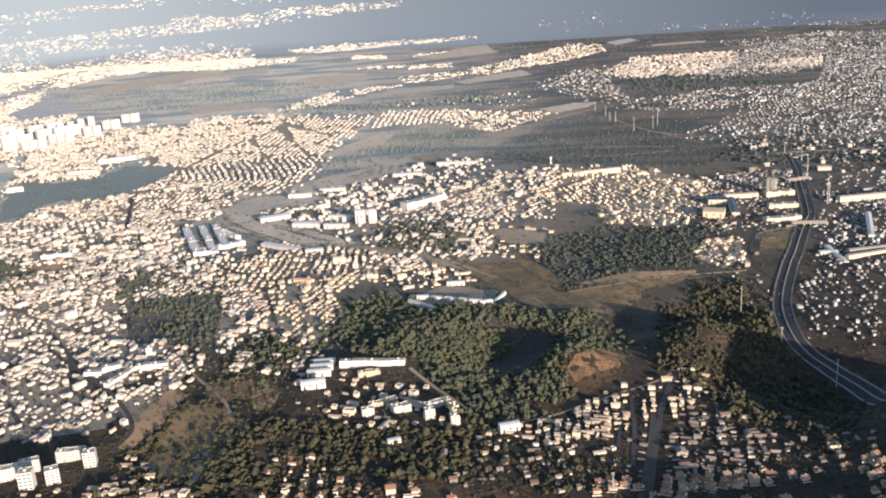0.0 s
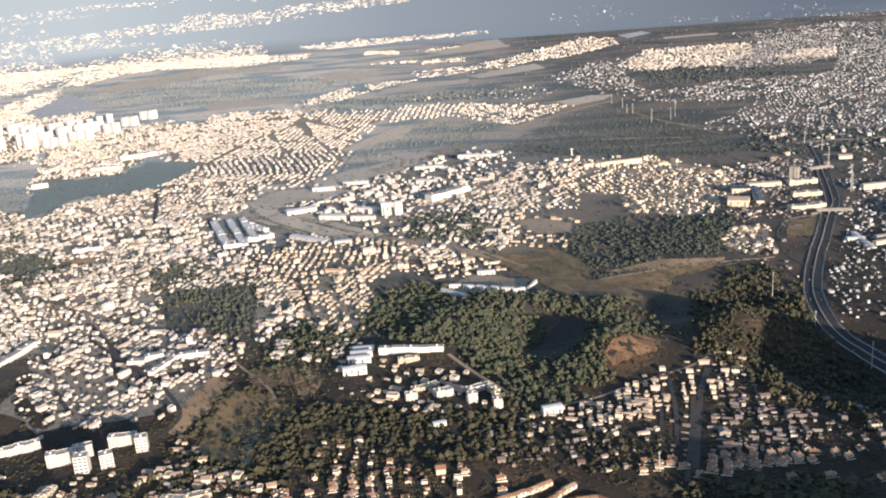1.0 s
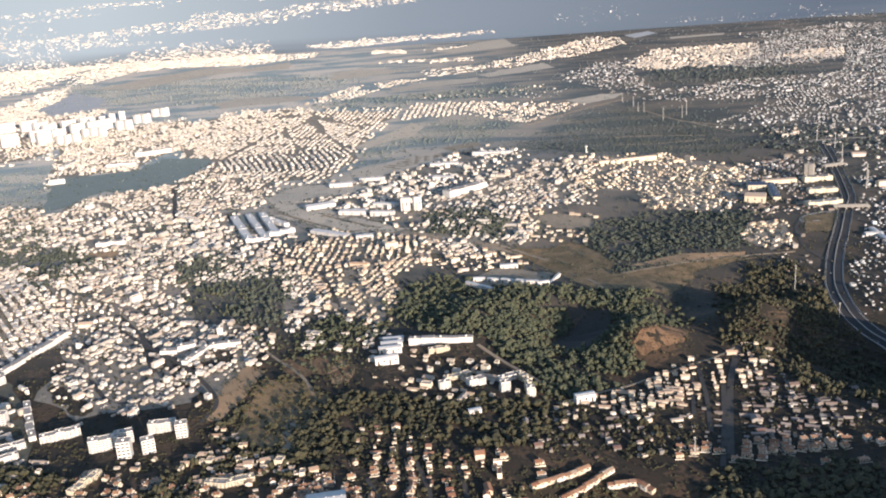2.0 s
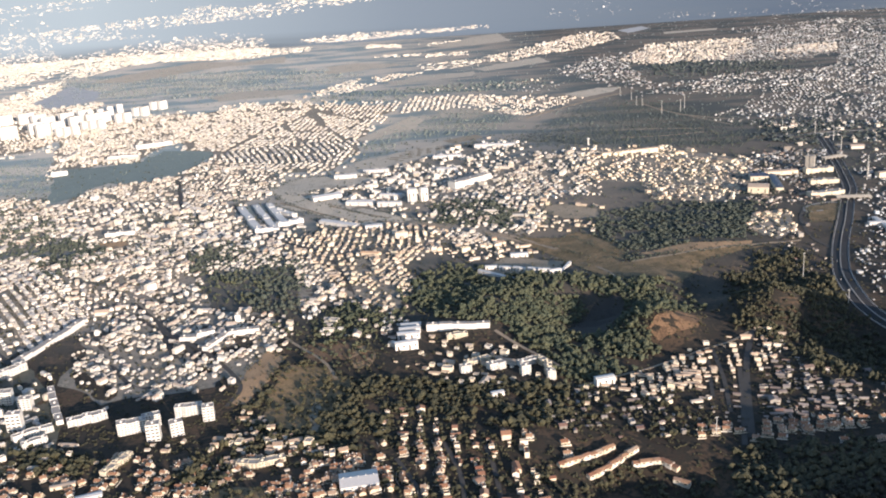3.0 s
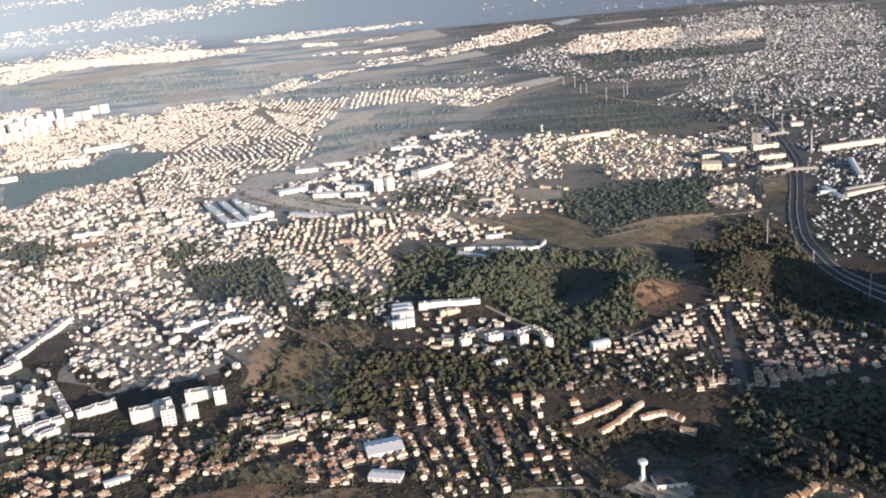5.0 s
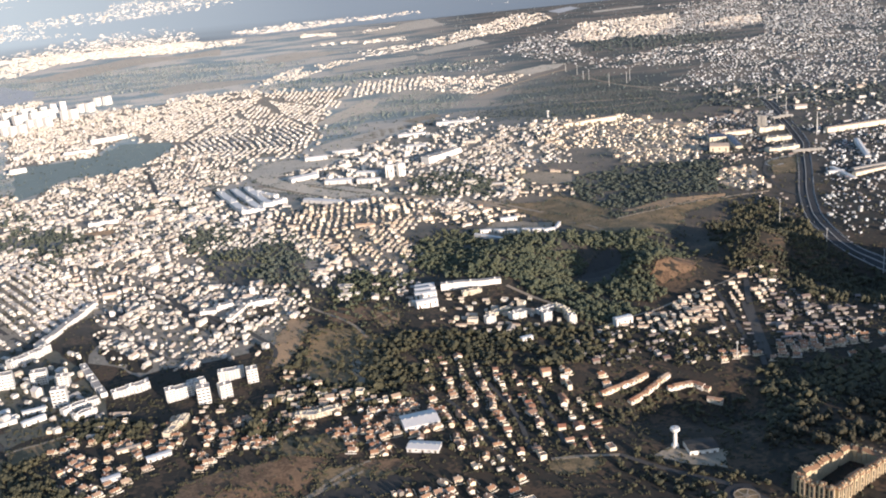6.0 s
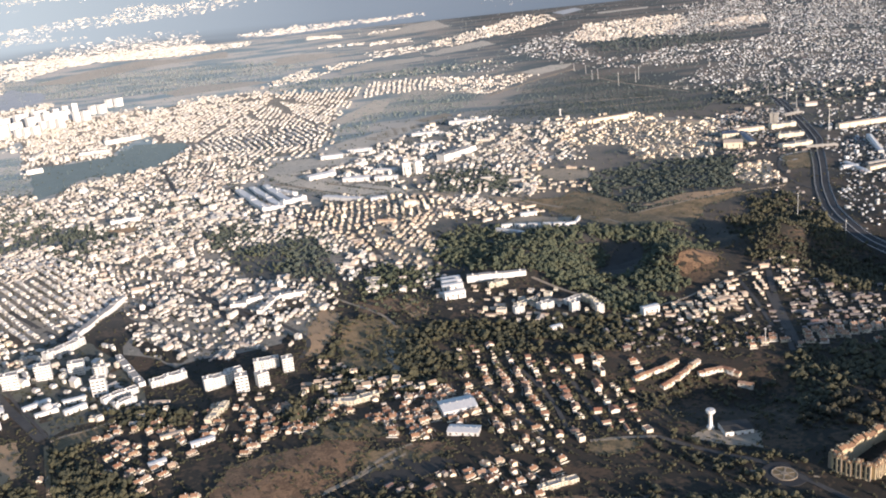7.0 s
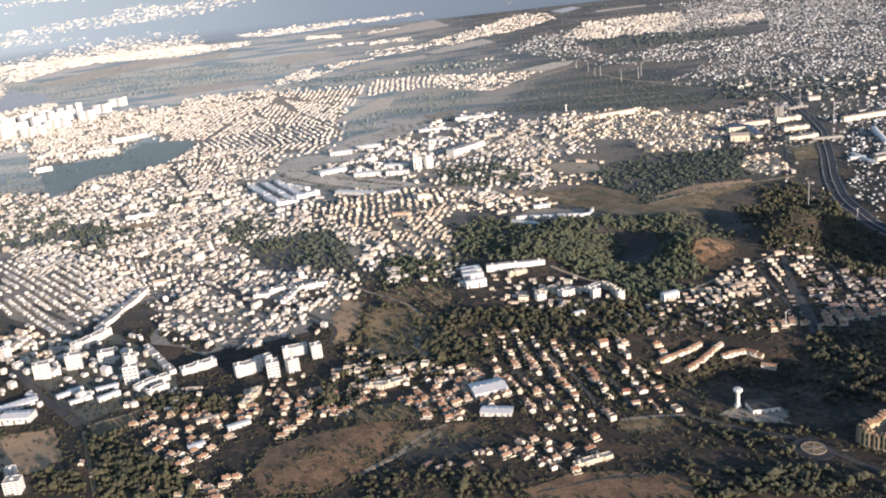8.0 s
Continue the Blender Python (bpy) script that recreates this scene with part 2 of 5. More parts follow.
gi = (np.arange(len(gy) - 1)[:, None] * w + np.arange(w - 1)[None]).ravel()
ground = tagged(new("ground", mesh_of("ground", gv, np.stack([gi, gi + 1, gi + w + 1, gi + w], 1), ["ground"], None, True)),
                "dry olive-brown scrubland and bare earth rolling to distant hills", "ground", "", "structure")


def inside(poly, x, y):
    hit = np.zeros(x.shape, bool)
    for (ax, ay), (bx, by) in zip(poly, poly[1:] + poly[:1]):
        if ay != by:
            hit ^= ((ay > y) != (by > y)) & (x < (bx - ax) * (y - ay) / (by - ay) + ax)
    return hit


def drape(name, poly, mat, lift, label, category):
    """A sheet over a polygon of the plan with a ragged edge, laid on the land."""
    ragged, size = [], math.sqrt(abs(sum(a[0] * b[1] - b[0] * a[1] for a, b in zip(poly, poly[1:] + poly[:1])) / 2))
    for a, b in zip(poly, poly[1:] + poly[:1]):
        n = max(2, int(math.dist(a, b) / (size * 0.06)))
        for i in range(n):
            x, y = a[0] + (b[0] - a[0]) * i / n, a[1] + (b[1] - a[1]) * i / n
            k = size * 0.07
            ragged.append((x + k * noise.noise((x / k / 3, y / k / 3, 1)), y + k * noise.noise((x / k / 3, y / k / 3, 9))))
    poly = ragged
    bm = bmesh.new()
    bm.faces.new([bm.verts.new((x, y, 0)) for x, y in poly])
    xs, ys = [p[0] for p in poly], [p[1] for p in poly]
    step = max(20, (max(ys) - min(ys)) / 16)
    for axis, low, high in ((0, min(xs), max(xs)), (1, min(ys), max(ys))):
        v = low + step
        while v < high:
            co, no = [0, 0, 0], [0, 0, 0]
            co[axis], no[axis] = v, 1
            bmesh.ops.bisect_plane(bm, geom=bm.verts[:] + bm.edges[:] + bm.faces[:], plane_co=co, plane_no=no)
            v += step
    bmesh.ops.triangulate(bm, faces=bm.faces[:])
    for v in bm.verts:
        v.co.z = float(height(v.co.x, v.co.y)) + lift
    bmesh.ops.recalc_face_normals(bm, faces=bm.faces[:])
    me = bpy.data.meshes.new(name)
    bm.to_mesh(me)
    bm.free()
    me.materials.append(M[mat])
    return tagged(new(name, me), label, category, "", "structure")


TAKEN = []
FIELD_LABEL = {"sand": "pale bare sandy field beside dark trees", "dry_grass": "dry yellow-brown grass field on a slope",
               "stubble": "pale tan stubble field on the distant plain", "red_earth": "reddish bare earth clearing with dry scrub", "bare": "grey-brown bare ground with worn tracks",
               "haze_field": "field far out on the plain with pale grey haze in its colour", "shade_ground": "dark ground sheet with shade painted into its colour",
               "green": "rough blue-green meadow between built-up quarters", "green_dry": "olive and straw coloured rough meadow"}


FIELDS = []


def field(name, poly, mat):
    TAKEN.append(poly)
    FIELDS.append(poly)
    drape("field", poly, mat, 0.3, FIELD_LABEL[mat], "field")


def free(x, y):
    ok = np.ones(x.shape, bool)
    for poly in TAKEN:
        ok &= ~inside(poly, x, y)
    return ok


def spots(poly, angle, row, step, jitter, fill, rng):
    """Places in rows over a polygon, thinned and shaken."""
    c, s = math.cos(radians(angle)), math.sin(radians(angle))
    p = np.array(poly, float)
    u, v = p[:, 0] * c + p[:, 1] * s, -p[:, 0] * s + p[:, 1] * c
    U, V = np.meshgrid(np.arange(u.min(), u.max(), step), np.arange(v.min(), v.max(), row))
    U = (U + rng.uniform(-jitter, jitter, U.shape) * step).ravel()
    V = (V + rng.uniform(-jitter, jitter, V.shape) * row * 0.6).ravel()
    x, y = U * c - V * s, U * s + V * c
    if fill < 0.925:
        bend = row * 0.38
        x, y = x + bend * patchy(x, y, row * 7, 4.0 + angle), y + bend * patchy(y, x, row * 7, 1.0 + angle)
    ok = inside(poly, x, y) & (rng.random(x.shape) < fill)
    return x[ok], y[ok]


def scatter(name, verts, faces, index, mats, x, y, z, turn, scale, shade=False):
    """One mesh of many copies of a small form."""
    n, k = len(x), len(verts)
    scale = np.asarray(scale, float)
    if scale.ndim == 1:
        scale = np.stack([scale] * 3, 1)
    v = verts[None] * scale[:, None]
    c, s = np.cos(turn)[:, None], np.sin(turn)[:, None]
    v = np.stack([v[..., 0] * c - v[..., 1] * s + x[:, None], v[..., 0] * s + v[..., 1] * c + y[:, None], v[..., 2] + z[:, None]], -1)
    f = (faces[None] + (np.arange(n) * k)[:, None, None]).reshape(-1, faces.shape[1])
    return mesh_of(name, v.reshape(-1, 3), f, mats, np.tile(index, n), shade)


# ---- woods ----
def clump(seed, lumps, spread, detail=1):
    """A crown of uneven leaf clumps, about 1 wide and 1 high, standing on z = 0."""
    rng = np.random.default_rng(seed)
    V, F, at = [], [], 0
    for i in range(lumps):
        bm = bmesh.new()
        bmesh.ops.create_icosphere(bm, subdivisions=detail, radius=1)
        v = np.array([q.co[:] for q in bm.verts])
        f = np.array([[q.index for q in g.verts] for g in bm.faces])
        bm.free()
        a, r = rng.uniform(0, 6.28), spread * math.sqrt(rng.random()) * 0.42
        size = rng.uniform(0.20, 0.34) * (1.25 if i == 0 else 1)
        v = v * rng.uniform(0.7, 1.25, v.shape) * size * np.array([1, 1, rng.uniform(0.7, 1.05)])
        V.append(v + np.array([r * math.cos(a), r * math.sin(a), rng.uniform(0.25, 0.75)]))
        F.append(f + at)
        at += len(v)
    return np.concatenate(V), np.concatenate(F)


def dome_clump(seed, lumps, sides):
    """The same crown in few faces, open below, for masses of trees."""
    rng = np.random.default_rng(seed)
    V, F = [], []
    for i in range(lumps):
        k, size = len(V), rng.uniform(0.24, 0.36) * (1.2 if i == 0 else 1)
        a, r = rng.uniform(0, 6.28), 0.4 * math.sqrt(rng.random())
        cx, cy, cz = r * math.cos(a), r * math.sin(a), rng.uniform(0.3, 0.68)
        for z, w in ((-1.0, 0.75), (0.15, 1.05)):
            for j in range(sides):
                t = 6.2832 * (j + rng.uniform(-.2, .2)) / sides
                q = size * w * rng.uniform(0.75, 1.25)
                V.append((cx + q * math.cos(t), cy + q * math.sin(t), cz + size * (z + rng.uniform(-.15, .15))))
        V.append((cx + rng.uniform(-.05, .05), cy, cz + size * rng.uniform(0.75, 1.05)))
        for j in range(sides):
            m = (j + 1) % sides
            F += [(k + j, k + m, k + sides + m), (k + j, k + sides + m, k + sides + j), (k + sides + j, k + sides + m, k + 2 * sides)]
    return np.array(V), np.array(F)


def grow(poly, k):
    cx, cy = sum(p[0] for p in poly) / len(poly), sum(p[1] for p in poly) / len(poly)
    return [(cx + (x - cx) * k, cy + (y - cy) * k) for x, y in poly]


WOODS = []
near_trees = []
tree_rng = np.random.default_rng(5)


def wood(name, poly, step, size, far):
    x, y = spots(grow(poly, 1.10), 17, step, step, 0.7, 0.93, tree_rng)
    core = inside(grow(poly, 0.97), x, y) | (tree_rng.random(len(x)) < 0.4)
    keep = core & (patchy(x, y, 30 if not far else 120, 2.0) + 0.5 * patchy(x, y, 11, 6.0) + tree_rng.normal(0, 0.3, len(x)) > (-0.42 if not far else -0.7))
    x, y = x[keep], y[keep]
    WOODS.append((name, x, y, size, far))


def build_wood(name, x, y, size, far):
    ok = free(x, y) | (name in ("glen trees", "slope trees", "village trees", "lake trees", "glen grove"))
    x, y = x[ok], y[ok]
    if not len(x):
        return
    s = size * np.clip(np.exp(tree_rng.normal(-0.2 if not far else -0.1, 0.36, len(x))), 0.4, 1.9)
    if not far and len(near_trees) < 300:
        near = np.nonzero(y < 560)[0][:300 - len(near_trees)]
        near_trees.extend((x[i], y[i], s[i]) for i in near)
        keep = np.setdiff1d(np.arange(len(x)), near)
        x, y, s = x[keep], y[keep], s[keep]
        if not len(x):
            return
    verts, faces = dome_clump(len(name) * 7 + len(x) % 5, 1 if far else 4 if y.mean() < 700 else 3 if y.mean() < 1000 else 2, 5)
    z = height(x, y) - 0.04 * s
    # leaf material follows distance to tint in haze; far crowns flattened to weaken shade
    me = scatter("woodland", verts, faces, np.zeros(len(faces), int), [("east_leaves" if x.mean() > 150 else "haze_leaves" if y.mean() > 2900 else "far_leaves") if far else "mid_leaves" if y.mean() > 1120 else "hill_leaves" if y.mean() > 800 and x.mean() < 200 else "leaves"], x, y, z,
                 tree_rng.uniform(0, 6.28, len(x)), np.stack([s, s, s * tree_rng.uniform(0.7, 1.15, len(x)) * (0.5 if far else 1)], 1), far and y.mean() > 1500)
    tagged(new("woodland", me), "distant woodland of massed tree crowns tinted blue-green with haze" if far else "dense dark green pine and oak woodland",
           "woodland", "", "stuff")


# ---- houses ----
def house_form(l, d, h, pitch, eave=0.3, lite=False):
    """Walls with gables, and a roof of two thick slopes: vertices, triangles, material of each."""
    a, b, r = l / 2, d / 2, h + pitch
    V = [(-a, -b, -1), (a, -b, -1), (a, b, -1), (-a, b, -1), (-a, -b, h), (a, -b, h), (a, b, h), (-a, b, h), (-a, 0, r), (a, 0, r)]
    F = [(0, 1, 5), (0, 5, 4), (2, 3, 7), (2, 7, 6), (1, 2, 6), (1, 6, 5), (3, 0, 4), (3, 4, 7), (4, 8, 7), (5, 6, 9)]
    I = [0] * len(F)
    e, drop, t = eave, eave * pitch / b, 0.16
    for side in (-1, 1):
        k = len(V)
        V += [(-a - e, side * (b + e), h - drop), (a + e, side * (b + e), h - drop), (a + e, 0, r), (-a - e, 0, r)]
        V += [(x, y, z + t) for x, y, z in V[k:k + 4]]
        q = [(4, 5, 6, 7), (0, 1, 5, 4)] if lite else [(4, 5, 6, 7), (0, 1, 5, 4), (1, 2, 6, 5), (3, 0, 4, 7), (0, 3, 2, 1)]
        for g in q:
            g = g if side < 0 else g[::-1]
            F += [(k + g[0], k + g[1], k + g[2]), (k + g[0], k + g[2], k + g[3])]
            I += [1, 1]
    return np.array(V, float), np.array(F), np.array(I)


def flat_form(l, d, h):
    """A flat-roofed house with a parapet and a sunk roof."""
    a, b, t = l / 2, d / 2, 0.22
    V = [(x, y, z) for z in (-1, h + 0.35) for x, y in ((-a, -b), (a, -b), (a, b), (-a, b))]
    V += [(x, y, z) for z in (h + 0.35, h) for x, y in ((t - a, t - b), (a - t, t - b), (a - t, b - t), (t - a, b - t))]
    F, I = [], []
    for i in range(4):
        j = (i + 1) % 4
        for p, q, m in ((0, 4, 0), (4, 8, 0), (8, 12, 0)):
            F += [(p + i, p + j, q + j), (p + i, q + j, q + i)]
            I += [m, m]
    F += [(12, 13, 14), (12, 14, 15)]
    return np.array(V, float), np.array(F), np.array(I + [1, 1])


STYLE = {"far": ("roof_dull", "distant town of small white houses tinted with cool haze, brown roofs"),
         "mixed": ("roof_mixed", "town quarter of small white and cream houses with tiled roofs"),
         "warm": ("roof_warm", "close-set cream houses with orange tiled roofs along streets"),
         "red": ("roof_red", "village of red-roofed houses in stepped rows"),
         "pale": ("roof_pale", "bright white low blocks with pale roofs"),
         "dull": ("roof_dull", "scattered houses with shade painted into the walls, brown and grey roofs"),
         "strip": ("roof_pale", "far pale streets of houses stretched and flattened for the view"),
         "terrace": ("roof_pale", "long parallel rows of white terraced houses")}
near_houses = []
town_rng = np.random.default_rng(11)
DISTRICTS = []
HOMES = []


def district(name, poly, angle, row, step, style, jitter, fill):
    DISTRICTS.append((name, poly, angle, row, step, style, jitter, fill))


def quarters(name, poly, angle, row, step, jitter, fill):
    """Places in rows whose heading changes from quarter to quarter, with a street between quarters."""
    p = np.array(poly)
    low, high = p.min(0), p.max(0)
    size = max(15 * row, 95)
    if name == "spread houses" or name.startswith("comb") or (high - low).min() < 1.3 * size:
        x, y = spots(poly, angle, row, step, jitter, fill, town_rng)
        return np.full(len(x), float(angle)), x, y
    n = max(2, int((high - low).prod() / size ** 2))
    seeds = town_rng.uniform(low, high, (n, 2))
    T, X, Y = [], [], []
    for i in range(n):
        a = angle + (0, 13, -11, 24, 0, -20, 84)[i % 7] * (0.3 if name == "west rows" else 0.5 if step < 8 else 1) + town_rng.uniform(-6, 6)
        x, y = spots(poly, a, row * town_rng.uniform(0.88, 1.12), step, jitter, fill, town_rng)
        d = np.hypot(x[:, None] - seeds[None, :, 0], y[:, None] - seeds[None, :, 1])
        own = d[:, i].copy()
        d[:, i] = 1e9
        k = own < d.min(1) - 0.55 * row
        T.append(np.full(k.sum(), a)), X.append(x[k]), Y.append(y[k])
    return np.concatenate(T), np.concatenate(X), np.concatenate(Y)


def build_district(name, poly, angle, row, step, style, jitter, fill):
    if sum(p[1] for p in poly) > 860 * len(poly) and style != "terrace":
        row, step = row * 0.86, step * 0.80
    wide = grow(poly, 1.12)
    turn_of, x, y = quarters(name, wide, angle, row, step, jitter, fill)
    ok = free(x, y) & (inside(grow(poly, 0.97), x, y) | (town_rng.random(len(x)) < 0.4)) & (patchy(x, y, 30 * max(1, step / 8), angle) + town_rng.normal(0, 0.35, len(x)) + 0.35 * patchy(x, y, 11 * max(1, step / 8), angle + 3) > -0.5)
    x, y, turn_of = x[ok], y[ok], turn_of[ok]
    if not len(x):
        return
    HOMES.append((x, y))
    if style not in ("dull", "far") and name != "spread houses" and "village" not in name and "far" not in name and name != "tower quarter" and len(x) > 30 and y.mean() < 2900:
        drape("built_up_ground", grow(poly, 1.02), "town_ground", 0.15, "grey-brown built-up ground with lanes between houses, lightened for haze", "ground")
    turn = np.radians(turn_of) + town_rng.normal(0, 0.05 if style == "terrace" else 0.12, len(x))
    if style != "terrace":
        turn += (town_rng.random(len(x)) < (1.0 if name in ("triangle village", "shaded village") else 0.5 if "village" in name else 0.22)) * math.pi / 2
    size = np.clip(np.exp(town_rng.normal(-0.18, 0.33, (len(x), 1))), 0.45, 1.7) * np.stack([town_rng.uniform(0.75, 1.5, len(x)), town_rng.uniform(0.8, 1.2, len(x)), town_rng.uniform(0.8, 1.3, len(x))], 1)
    long = (town_rng.random(len(x)) < 0.05) & (y > 760)
    size[long] *= np.array([2.1, 1.1, 1.35])
    if name in ("triangle village", "shaded village"):
        size *= np.array([1.35, 0.8, 0.8])
    # far houses stretched and flattened to read as streets from the camera
    if style == "strip":
        size *= np.array([1.7, 0.7, 0.7])
        turn = town_rng.normal(0.1, 0.08, len(x))
    if style in ("far", "dull"):
        size *= 0.78
    if style == "terrace":
        size = town_rng.uniform(0.8, 1.25, (len(x), 3))
    near = (y < 640) & (np.arange(len(x)) + len(near_houses) < 300) if style in ("red", "warm", "dull") else np.zeros(len(x), bool)
    near_houses.extend(zip(x[near], y[near], turn[near], [style] * int(near.sum())))
    x, y, turn, size = x[~near], y[~near], turn[~near], size[~near]
    if not len(x):
        return
    lite = y.mean() > 1250
    l = (0.70 if step < 9 else 0.60) * step if style != "terrace" else step * 1.02
    d = min(0.44 * row, 0.62 * step) if style != "terrace" else 0.36 * row
    big = min(1.6, max(1.0, step / 7)) if style in ("pale", "terrace") else min(1.3, max(0.95, step / 8.5))
    forms = [house_form(l * 1.05, d * 1.1, 2.2 * big, 0.9 * big, lite=lite), house_form(l * 0.9, d * 1.15, 2.9 * big, 1.0 * big, lite=lite), flat_form(l * 0.85, d, 3.4 * big),
             house_form(l * 1.4, d * 0.8, 2.0 * big, 0.7 * big, lite=lite), flat_form(l * 0.6, d * 1.2, 2.3 * big)]
    if style == "terrace":
        forms = [house_form(l * 1.1, d, 2.3 * big, 0.9 * big, lite=lite), house_form(l * 1.1, d, 2.7 * big, 0.8 * big, lite=lite), flat_form(l, d, 2.9 * big)]
    kinds = town_rng.integers(0, len(forms), len(x))
    for i, (v, f, m) in enumerate(forms):
        k = kinds == i
        if k.any():
            me = scatter("house_row", v, f, m, ["wall_shaded" if style == "dull" else "wall_warm" if style in ("warm", "red") else "wall_far" if style == "far" else "wall", STYLE[style][0]], x[k], y[k], height(x[k], y[k]), turn[k], size[k])
            tagged(new("house_row", me), STYLE[style][1], "houses", "", "stuff")


def build_scrub():
    """Bushes and garden trees between the houses and over the open ground."""
    rng = np.random.default_rng(23)
    near_form, far_form = dome_clump(3, 2, 5), dome_clump(8, 1, 5)
    X, Y, S = [], [], []
    for x, y in HOMES:
        n = np.repeat(rng.random(len(x)) < (0.55 if y.mean() < 860 else 0.48 if y.mean() < 2000 else 0.15), 2)
        a = np.repeat(x, 2)[n]
        X.append(a + rng.normal(0, 4.5, len(a)))
        Y.append(np.repeat(y, 2)[n] + rng.normal(0, 4.5, len(a)))
        S.append(rng.uniform(1.2, 3.4, len(a)))
    for x0, x1, y0, y1, n, big in ((-720, 420, 340, 760, 9000, 2.7), (-760, 520, 760, 1300, 4000, 3.6), (-1000, 800, 1300, 2100, 3200, 5.0), (-1500, 1500, 2100, 3000, 2200, 6.5), (-2000, 2000, 3000, 4500, 2400, 7.5)):
        x, y = rng.uniform(x0, x1, n * 2), rng.uniform(y0, y1, n * 2)
        k = patchy(x, y, 26 * big / 3, 1.0) + rng.normal(0, .4, n * 2) > -0.1
        X.append(x[k]), Y.append(y[k]), S.append(big * rng.uniform(.55, 1.3, k.sum()))
    first_edge = len(X)
    for poly in FIELDS:
        # hedges and bushes along the field edges
        a = np.array(poly, float)
        if a[:, 1].mean() > 1600:
            continue
        b = np.roll(a, -1, 0)
        n = np.maximum(3, (np.hypot(*(b - a).T) / 2.6).astype(int))
        u = np.concatenate([a[j] + (b[j] - a[j]) * rng.random((n[j], 1)) for j in range(len(a))])
        u += rng.normal(0, 2.6, u.shape)
        X.append(u[:, 0]), Y.append(u[:, 1]), S.append(rng.uniform(1.2, 3.6, len(u)))
        low, high = a.min(0), a.max(0)
        v = rng.uniform(low, high, (int((high - low).prod() / 60), 2))
        v = v[inside(poly, v[:, 0], v[:, 1]) & (patchy(v[:, 0], v[:, 1], 9, 2.0) > 0.1)]
        if len(v):
            X.append(v[:, 0]), Y.append(v[:, 1]), S.append(rng.uniform(0.8, 2.4, len(v)))
    for i, (x, y, s) in enumerate(zip(X, Y, S)):
        k = np.ones(len(x), bool) if i >= first_edge else free(x, y) | (rng.random(len(x)) < 0.3) if y.min() < 2100 else np.ones(len(x), bool)
        x, y, s = x[k], y[k], s[k]
        if len(x):
            east = y.mean() > 1700 and x.mean() > 300
            v, f = near_form if y.mean() < 720 else far_form
            # bushes take the same haze-tinted leaf colours by distance
            me = scatter("scrub", v, f, np.zeros(len(f), int), ["east_leaves" if east else "haze_leaves" if y.mean() > 2900 else "far_leaves" if y.mean() > 1700 else "mid_leaves" if y.mean() > 1120 else "leaves"], x, y, height(x, y) - .1 * s, rng.uniform(0, 6.28, len(x)), np.stack([s, s, s * (.8 if y.mean() < 1700 else .5)], 1), y.mean() > 1700)
            tagged(new("scrub", me), "dark green bushes and garden trees between the houses", "bushes", "", "stuff")

# ---- parts ----
def part(name, me, parent, label="", at=None):
    ob = new(name, me)
    ob.parent = parent
    if at is not None:
        ob.matrix_basis = at
    return tagged(ob, label) if label else ob


def thing(name, x, y, turn, label, category, group="", z=None):
    ob = new(name)
    ob.empty_display_size = 1
    ob.matrix_basis = pose(x, y, float(height(x, y)) if z is None else z, 0, 0, turn)
    return tagged(ob, label, category, group)


MESHES = {}


def box(x0, x1, y0, y1, z0, z1, mat, name="box"):
    """A box with small bevelled upright edges."""
    key = (round(x0, 2), round(x1, 2), round(y0, 2), round(y1, 2), round(z0, 2), round(z1, 2), mat)
    if key not in MESHES:
        b = 0.06 * min(x1 - x0, y1 - y0, 2.0)
        ring = [(x0 + b, y0), (x1 - b, y0), (x1, y0 + b), (x1, y1 - b), (x1 - b, y1), (x0 + b, y1), (x0, y1 - b), (x0, y0 + b)]
        V = [(x, y, z) for z in (z0, z1) for x, y in ring]
        me = bpy.data.meshes.new(name)
        me.from_pydata(V, [], [tuple(range(7, -1, -1)), tuple(range(8, 16))] + [(i, (i + 1) % 8, 8 + (i + 1) % 8, 8 + i) for i in range(8)])
        me.materials.append(M[mat])
        MESHES[key] = me
    return MESHES[key]


def ring(x0, x1, y0, y1, z0, z1, t, mat):
    """A low wall round a flat roof."""
    V = [(x, y, z) for z in (z0, z1) for x, y in ((x0, y0), (x1, y0), (x1, y1), (x0, y1), (x0 + t, y0 + t), (x1 - t, y0 + t), (x1 - t, y1 - t), (x0 + t, y1 - t))]
    F = []
    for i in range(4):
        j = (i + 1) % 4
        F += [(i, j, 8 + j, 8 + i), (8 + i, 8 + j, 12 + j, 12 + i), (4 + j, 4 + i, 12 + i, 12 + j)]
    me = bpy.data.meshes.new("parapet")
    me.from_pydata(V, [], F)
    me.materials.append(M[mat])
    return me


def gable(l, d, h0, pitch, eave, mat):
    """Two roof slopes with thickness over a hall, ridge along its length."""
    a, b, e, t = l / 2 + eave, d / 2 + eave, h0 - eave * pitch / (d / 2), 0.18
    V = [(-a, -b, e), (-a, 0, h0 + pitch), (-a, b, e), (a, -b, e), (a, 0, h0 + pitch), (a, b, e)]
    V += [(x, y, z + t) for x, y, z in V]
    me = bpy.data.meshes.new("roof")
    me.from_pydata(V, [], [(6, 9, 10, 7), (7, 10, 11, 8), (3, 0, 1, 4), (4, 1, 2, 5), (0, 3, 9, 6), (5, 2, 8, 11), (1, 0, 6, 7), (2, 1, 7, 8), (3, 4, 10, 9), (4, 5, 11, 10)])
    me.materials.append(M[mat])
    return me


